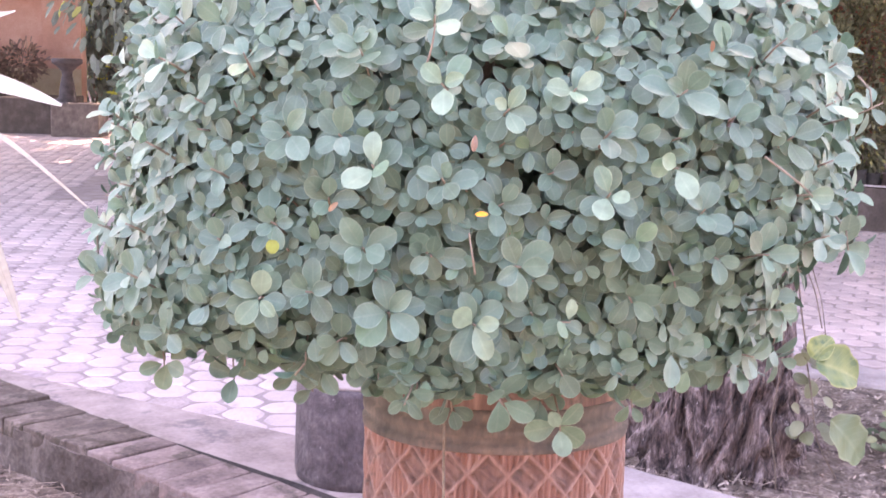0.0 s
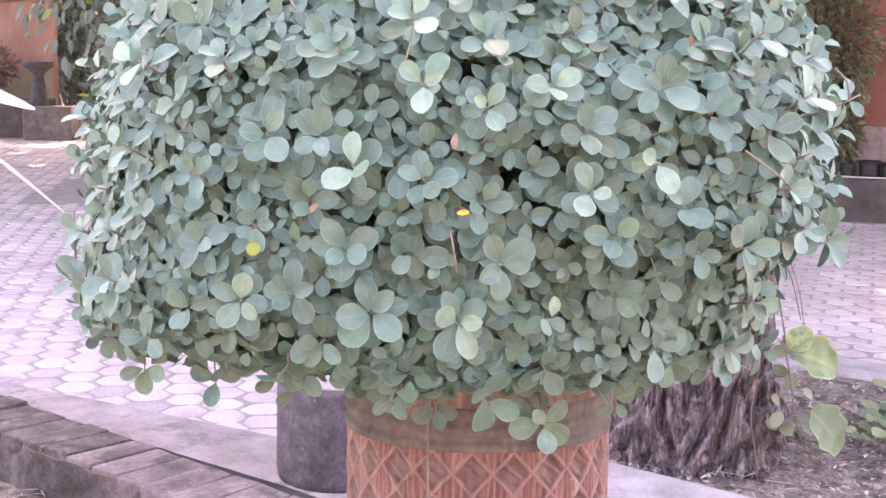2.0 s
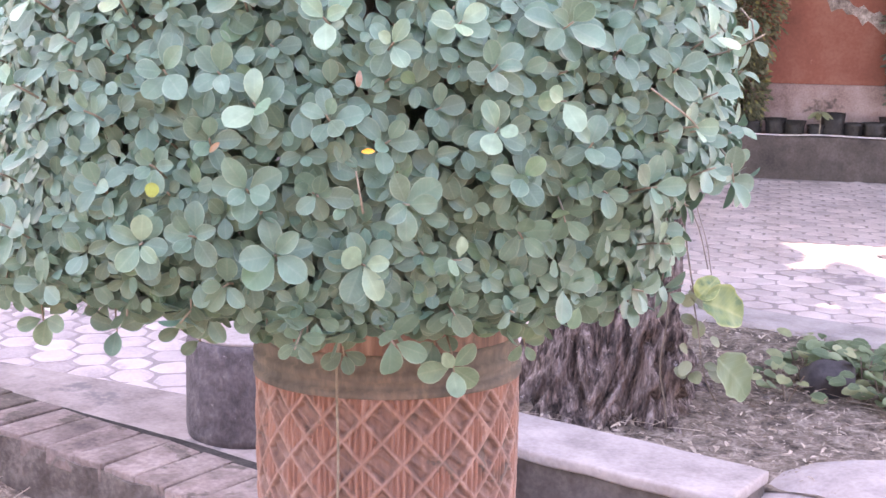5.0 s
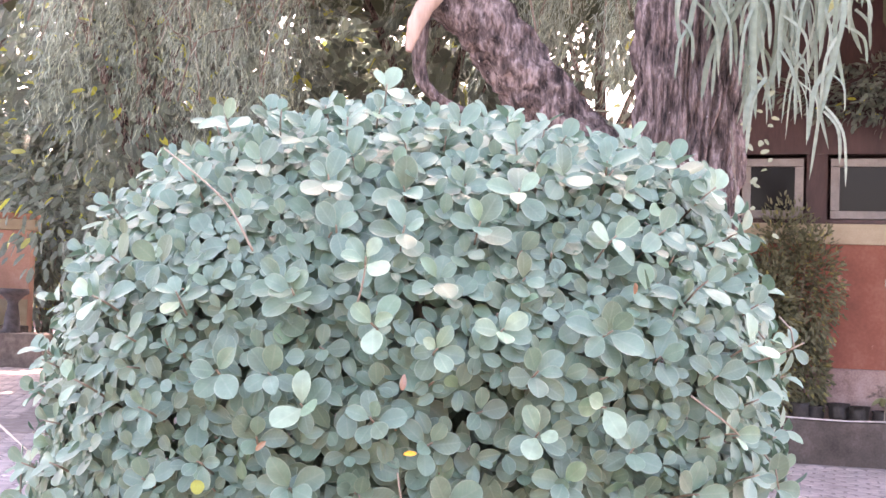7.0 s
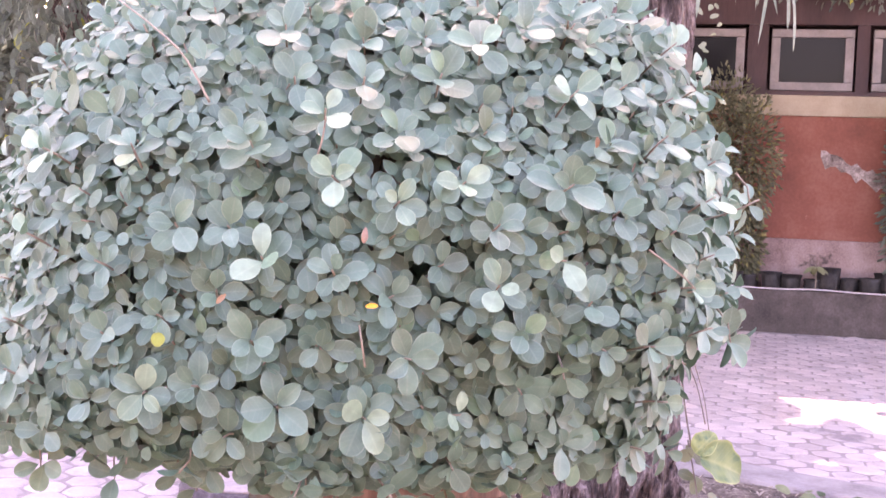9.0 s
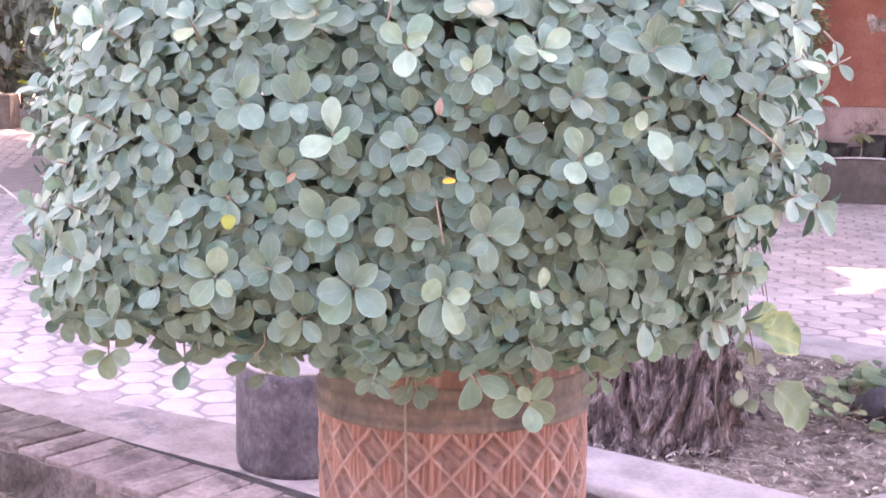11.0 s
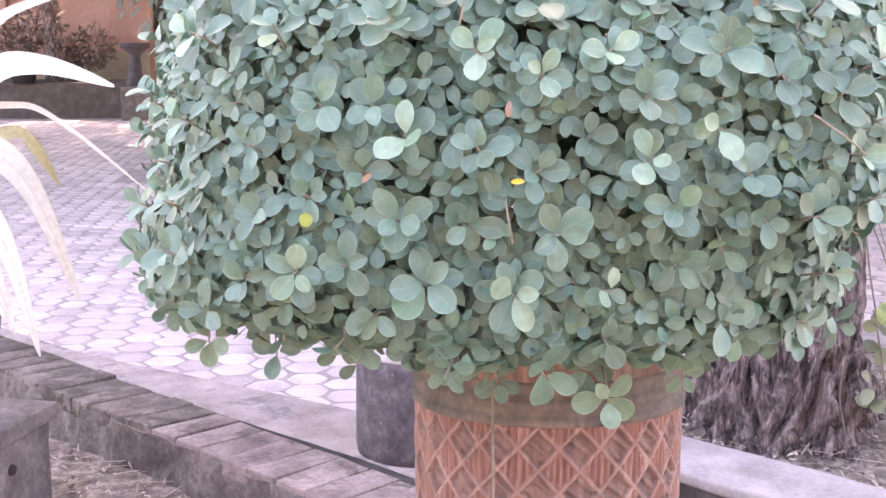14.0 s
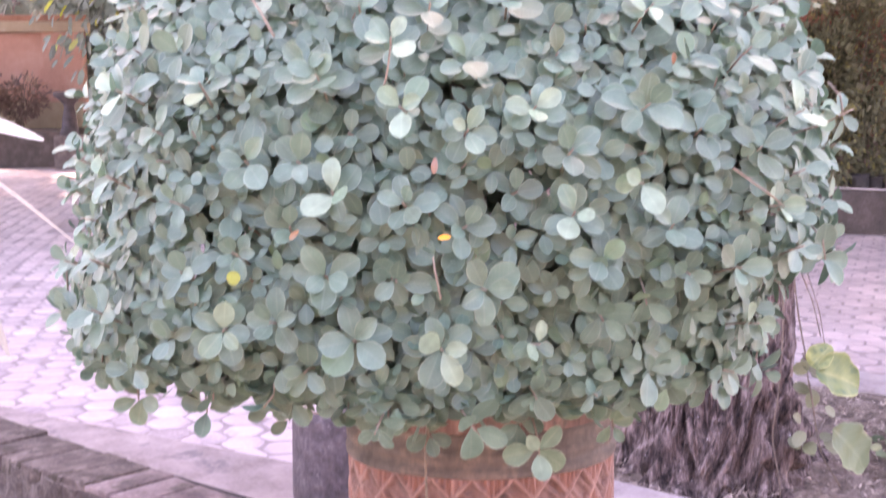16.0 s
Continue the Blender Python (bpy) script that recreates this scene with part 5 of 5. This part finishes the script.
def leafy_mass(count, centre, radii, size, lumps=7, droop=0.3, hollow=0.55):
    """Leaves in clumps of an uneven crown."""
    blobs = [(Vector((rt.gauss(0, 0.42), rt.gauss(0, 0.42), rt.gauss(0, 0.42))), rt.uniform(0.4, 0.75)) for _ in range(lumps)] + [(Vector((0, 0, 0)), 0.8)]
    out = []
    for k in range(count):
        c, r = rt.choice(blobs)
        d = Vector((rt.gauss(0, 1), rt.gauss(0, 1), rt.gauss(0, 1))).normalized()
        q = c + d * r * rt.uniform(hollow, 1.0)
        p = Vector((centre[0] + q.x * radii[0], centre[1] + q.y * radii[1], centre[2] + q.z * radii[2]))
        along = d + Vector((rt.uniform(-0.6, 0.6), rt.uniform(-0.6, 0.6), -droop + rt.uniform(-0.5, 0.4)))
        out.append(leaf_frame(p, along, (rt.uniform(-0.7, 0.7), rt.uniform(-1, 0.4), rt.uniform(0.1, 1)), size * rt.uniform(0.7, 1.3)))
    return out


def far_tree(x, y, height, spread_r, low, material, size, count, label, group=""):
    t = thing("tree", pose(x, y, 0.04), label, "tree", group)
    bm = bmesh.new()
    tube(bm, bent([(0, 0, 0), (0.1, 0.05, height * 0.3), (-0.05, 0, height * 0.6), (0.1, 0.1, height * 0.85)]), [0.17 - 0.006 * i for i in range(19)], 12)
    part("trunk", bm, M_bark, t, "", True)
    for k in range(4):
        a = k * 1.6 + rt.random()
        bm = bmesh.new()
        tube(bm, [(0, 0, height * 0.4), (math.cos(a) * spread_r * 0.4, math.sin(a) * spread_r * 0.4, height * 0.62), (math.cos(a) * spread_r * 0.7, math.sin(a) * spread_r * 0.7, height * 0.75)], [0.07, 0.045, 0.02], 8)
        part("limb", bm, M_bark, t, "", True)
    mid = (low + height) / 2
    o = part("crown", leaves_mesh("crown", [BROAD], leafy_mass(count, (0, 0, mid), (spread_r, spread_r, (height - low) / 2), size), material), None, t)
    tagged(o, kind="stuff")
    return t


GREEN = "broad leafy tree with dark green crown, lit from behind"
for x, y, h, r, low in ((-10.0, 32.0, 17, 5.0, 3.6), (-17.0, 33.0, 17, 5.0, 3.6), (-13.5, 38.0, 19, 5.5, 3.0), (-1.5, 16.5, 9.0, 1.9, 0.6), (1.3, 15.5, 8.5, 2.6, 0.4), (-5.0, 30.0, 15, 4.5, 0.8), (2.4, 27.0, 14, 3.6, 0.8), (4.6, 19.0, 10.0, 3.4, 1.0), (8.5, 17.0, 10.0, 3.4, 2.0)):
    far_tree(x, y, h, r, low, M_hedge, 0.34 if y < 25 else 0.5, 2600 if y < 25 else 4200, GREEN, "trees behind the court")


far_tree(-2.05, 10.4, 6.0, 1.6, 2.2, M_hedge, 0.15, 4200, "leafy tree with hanging green sprays at the edge of the court")


def bush(x, y, z, radii, material, size, count, label, at=None, lumps=6, name="shrub", stems=5):
    b = thing(name, at @ pose(x, y, z) if at else pose(x, y, z), label, "shrub")
    for k in range(stems):
        a = k * 1.256 + 0.3
        bm = bmesh.new()
        tube(bm, [(0, 0, -0.02), (math.cos(a) * radii[0] * 0.3, math.sin(a) * radii[1] * 0.3, radii[2] * 0.8), (math.cos(a) * radii[0] * 0.6, math.sin(a) * radii[1] * 0.6, radii[2] * 1.5)], [0.02, 0.014, 0.006], 6)
        part("branch", bm, M_twig, b, "", True)
    o = part("foliage", leaves_mesh("foliage", [BROAD], leafy_mass(count, (0, 0, radii[2]), radii, size, lumps, 0.0), material), None, b)
    tagged(o, kind="stuff")
    return b


bush(0.50, 10.26, 0.48, (0.50, 0.24, 1.08), M_shrub, 0.06, 13000, "upright olive-green shrub before the house", HOUSE, 8)
bush(2.25, 10.30, 0.48, (0.30, 0.22, 1.2), M_hedge, 0.08, 1800, "dark green climbing shrub beside the window", HOUSE, 8)
bush(3.2, 10.30, 0.48, (0.6, 0.25, 1.0), M_hedge, 0.12, 900, "dark green shrub in the planter", HOUSE, 6)
bush(1.7, 10.2, 3.15, (1.2, 0.4, 0.45), M_hedge, 0.09, 1200, "dark hanging foliage at the eaves", HOUSE, 6, "hanging_foliage", 0)
bush(-8.4, 21.4, 0.8, (0.75, 0.5, 0.62), M_rust, 0.13, 900, "rust-tinged leafy shrub in the planter")
bush(-7.0, 21.6, 0.8, (0.55, 0.4, 0.55), M_rust, 0.12, 800, "rust-tinged leafy shrub in the planter")
bush(-10.6, 21.6, 0.8, (0.9, 0.5, 0.8), M_hedge, 0.14, 700, "green leafy shrub in the planter")
for x, y, k in ((-4.2, 26.6, 1.0), (-2.0, 27.2, 1.15), (-6.6, 28.0, 1.2)):
    bush(x, y, 0.1, (1.5 * k, 0.9, 2.2 * k), M_hedge, 0.3, 3200, "dense dark green shrub behind the court", lumps=9)
bush(-4.5, 23.4, 0.1, (0.9, 0.7, 1.5), M_hedge, 0.13, 1700, "dark green shrub with yellow sunlit tips beside the wall")
bush(-2.45, 15.0, 0.1, (0.95, 0.9, 1.8), M_hedge, 0.15, 2200, "dense dark green shrub")
bush(-6.3, 24.8, 0.1, (1.6, 0.8, 2.0), M_hedge, 0.2, 1500, "dense dark green shrub behind the garden wall")
bush(-1.75, 11.8, 0.1, (0.95, 0.8, 1.35), M_hedge, 0.15, 1700, "dense dark green shrub")
bush(-0.3, 11.0, 0.1, (1.4, 0.9, 1.4), M_hedge, 0.15, 1700, "dense dark green shrub")
bush(2.0, 11.0, 0.1, (1.0, 0.8, 1.4), M_hedge, 0.15, 1300, "dense dark green shrub")
bm = bmesh.new()
tube(bm, bent([(0, 0, 0), (0.03, 0, 0.9), (-0.03, 0, 1.8), (0.05, 0, 3.2)]), 0.17, 14)
slim = thing("slim_tree", pose(-7.55, 21.3, 0.79), "slim bare tree trunk in the planter", "tree")
part("trunk", bm, M_bark, slim, "", True)
o = part("crown", leaves_mesh("crown", [BROAD], leafy_mass(700, (0, 0, 3.6), (1.2, 1.0, 0.8), 0.2), M_hedge), None, slim)
tagged(o, kind="stuff")
bm = bmesh.new()
lathe(bm, [(0.2, 0), (0.27, 0.4), (0.29, 0.44), (0.25, 0.44), (0.22, 0.38), (0.02, 0.38)], 24)
solid("black_pot", bm, M_blackpot, "black plastic plant pot in the planter", "pot", smooth=True, at=pose(-7.9, 20.6, 0.79))

for i in range(13):
    k = rt.uniform(0.6, 1.05)
    bm = bmesh.new()
    lathe(bm, [(0.10, 0), (0.125, 0.10), (0.118, 0.18), (0.135, 0.235 + rt.uniform(-0.02, 0.05)), (0.115, 0.23), (0.105, 0.2), (0.01, 0.21)], 20, True, 0.28)
    solid("nursery_bag", bm, M_blackpot, "small crumpled black nursery bag of soil in the planter", "pot", "nursery bags before the house", smooth=True, at=HOUSE @ pose(0.62 + i * 0.185 + rt.uniform(-0.03, 0.03), 10.30 + rt.uniform(-0.06, 0.06), 0.498, 0, 0, rt.uniform(0, 360)) @ Matrix.Scale(k, 4))
seedling = thing("seedling", HOUSE @ pose(1.4, 10.1, 0.5), "small pale seedling with drooping leaves in the planter", "plant")
bm = bmesh.new()
tube(bm, bent([(0, 0, -0.02), (0.01, 0, 0.15), (0.0, 0, 0.3)]), 0.006, 6)
part("stalk", bm, M_petiole, seedling)
pale = leaf_mesh("leaf", leaf_shape(0.5, 0.45, 6, 0.1, 0.4, 0.6), M_vine)
for k in range(7):
    a = k * 0.9
    part("leaf", pale, None, seedling, at=leaf_frame((0, 0, 0.27), (math.cos(a), math.sin(a) - 0.2, -0.15), (0, -0.5, 1), 0.13))

# ---- litter, bricks and pavers ----
flake = leaf_shape(0.4, 0.5, 3, 0.25, 0.3, 0.4)
mats = []
rl = random.Random(9)
for k in range(7200):
    if k < 3600:
        u, n, z = rl.uniform(-3.4, -0.5), rl.uniform(-1.0, 0.40), 0.062
        x, y = (u + n) * 0.70711, (n - u) * 0.70711
        z = 0.05 + 0.03 * noise.noise((x * 1.3, y * 1.3, 0)) + 0.012 * noise.noise((x * 7, y * 7, 3)) + rl.uniform(0, 0.012)
    else:
        u, n = rl.uniform(-1.0, 1.6), rl.uniform(1.66, 3.4)
        x, y, z = (u + n) * 0.70711, (n - u) * 0.70711, rl.uniform(0.175, 0.212)
    mats.append(leaf_frame((x, y, z), (rl.uniform(-1, 1), rl.uniform(-1, 1), rl.uniform(-0.2, 0.3)), (rl.uniform(-0.5, 0.5), rl.uniform(-0.5, 0.5), 1), rl.uniform(0.010, 0.034)))
lit = new("leaf_litter", leaves_mesh("leaf_litter", [flake], mats, M_litter))
tagged(lit, "dry brown leaf litter on the soil", "litter", kind="stuff")
twigs = []
for k in range(520):
    u, n, z = rl.uniform(-3.6, -0.8), rl.uniform(-0.6, 0.40), 0.07
    if k >= 260:
        u, n, z = rl.uniform(-1.0, 1.6), rl.uniform(1.66, 3.0), rl.uniform(0.185, 0.21)
    x, y = (u + n) * 0.70711, (n - u) * 0.70711
    a = rl.uniform(0, 3.14)
    twigs.append(leaf_frame((x, y, z), (math.cos(a), math.sin(a), 0.05), (0, 0, 1), rl.uniform(0.05, 0.16)))
tw = new("twig_litter", leaves_mesh("twig_litter", [leaf_shape(0.05, 0.5, 3, 0.4, 0.02, 0.0)], twigs, M_litter))
tagged(tw, "thin dry twigs lying on the soil", "litter", kind="stuff")

brick_data = [brick_mesh("brick", 0.130, 0.262, 0.06, k, M_brick) for k in range(4)]
mossy_data = [brick_mesh("brick", 0.130, 0.262, 0.06, k + 9, M_mossbrick) for k in range(4)]
u = -5.9
k = 0
while u < -0.32:
    b = part("brick", (mossy_data if u < -2.05 + 0.2 * noise.noise((k * 0.7, 0, 0)) else brick_data)[k % 4], None, edging)
    b.matrix_basis = pose(u, 0.55 + rl.uniform(-0.006, 0.006), 0.164 + rl.uniform(-0.004, 0.004), rl.uniform(-1, 1), rl.uniform(-1, 1), rl.uniform(-1.2, 1.2))
    u += 0.1325 + rl.uniform(-0.003, 0.006)
    k += 1
FLAT = 0.178


def hexagon(scale=1.0):
    r = FLAT / math.sqrt(3) * scale
    return [(r * math.cos(radians(60 * i)), r * math.sin(radians(60 * i))) for i in range(6)]


def rounded(outline):
    """Cuts the corners."""
    n = len(outline)
    out = []
    for i in range(n):
        p, q, r = Vector(outline[i - 1]), Vector(outline[i]), Vector(outline[(i + 1) % n])
        out += [tuple(q.lerp(p, 0.14)), tuple(q.lerp(r, 0.14))]
    return out


def paver_mesh(seed):
    b = bmesh.new()
    prism(b, rounded(hexagon(0.935)), 0, 0.022, 0.018, 0.006)
    for v in b.verts:
        v.co += 0.004 * noise.noise_vector(v.co * 20 + Vector((seed, 0, 0)))
    return b


paver_data = [link("paver", paver_mesh(k), M_paver) for k in range(4)]
TURN = Matrix.Rotation(radians(6), 4, "Z")
base_v = [np.array([tuple(v.co) for v in d.vertices]) for d in paver_data]
base_f = [[tuple(p.vertices) for p in d.polygons] for d in paver_data]
single, joined_v, joined_f, off = [], [], [], 0
dx, dy = FLAT * math.sqrt(3) / 2, FLAT
for i in range(-110, 90):
    for j in range(-20, 150):
        p = TURN @ Vector((i * dx, j * dy + (i % 2) * dy / 2, 0))
        x, y = p.x, p.y
        if on_bed(x, y) or on_slab(x, y) or y < -3 or y > 19.9 or x > 8 or x < -9.5 - 0.2 * y:
            continue
        if to_kerb(x, y)[0] > -1.0 and to_kerb(x, y)[1] < 3.85:
            continue
        if (x * 0.375 + y * 0.927) > 9.82 and x > 2.0:
            continue
        if y > 9.9 and x > -3.5:
            continue
        z = 0.121 + rl.uniform(-0.004, 0.003)
        m = pose(x, y, z, rl.uniform(-0.8, 0.8), rl.uniform(-0.8, 0.8), 6 + rl.uniform(-1.5, 1.5))
        near = -2.1 < x < 0.0 and 1.8 < y < 5.2
        if near and len(single) < 300:
            single.append(m)
        else:
            mm = np.array(m)
            v = base_v[(i + j) % 4] @ mm[:3, :3].T + mm[:3, 3]
            joined_v.append(v)
            joined_f += [tuple(off + q for q in f) for f in base_f[(i + j) % 4]]
            off += len(v)
inverse = KERB.inverted()
for k, m in enumerate(single):
    part("paver", paver_data[k % 4], None, paving, at=inverse @ m)
me = bpy.data.meshes.new("pavers")
me.from_pydata(np.concatenate(joined_v).tolist(), [], joined_f)
me.materials.append(M_pavers)
rest = part("pavers", me, None, paving, at=inverse)
tagged(rest, kind="stuff")
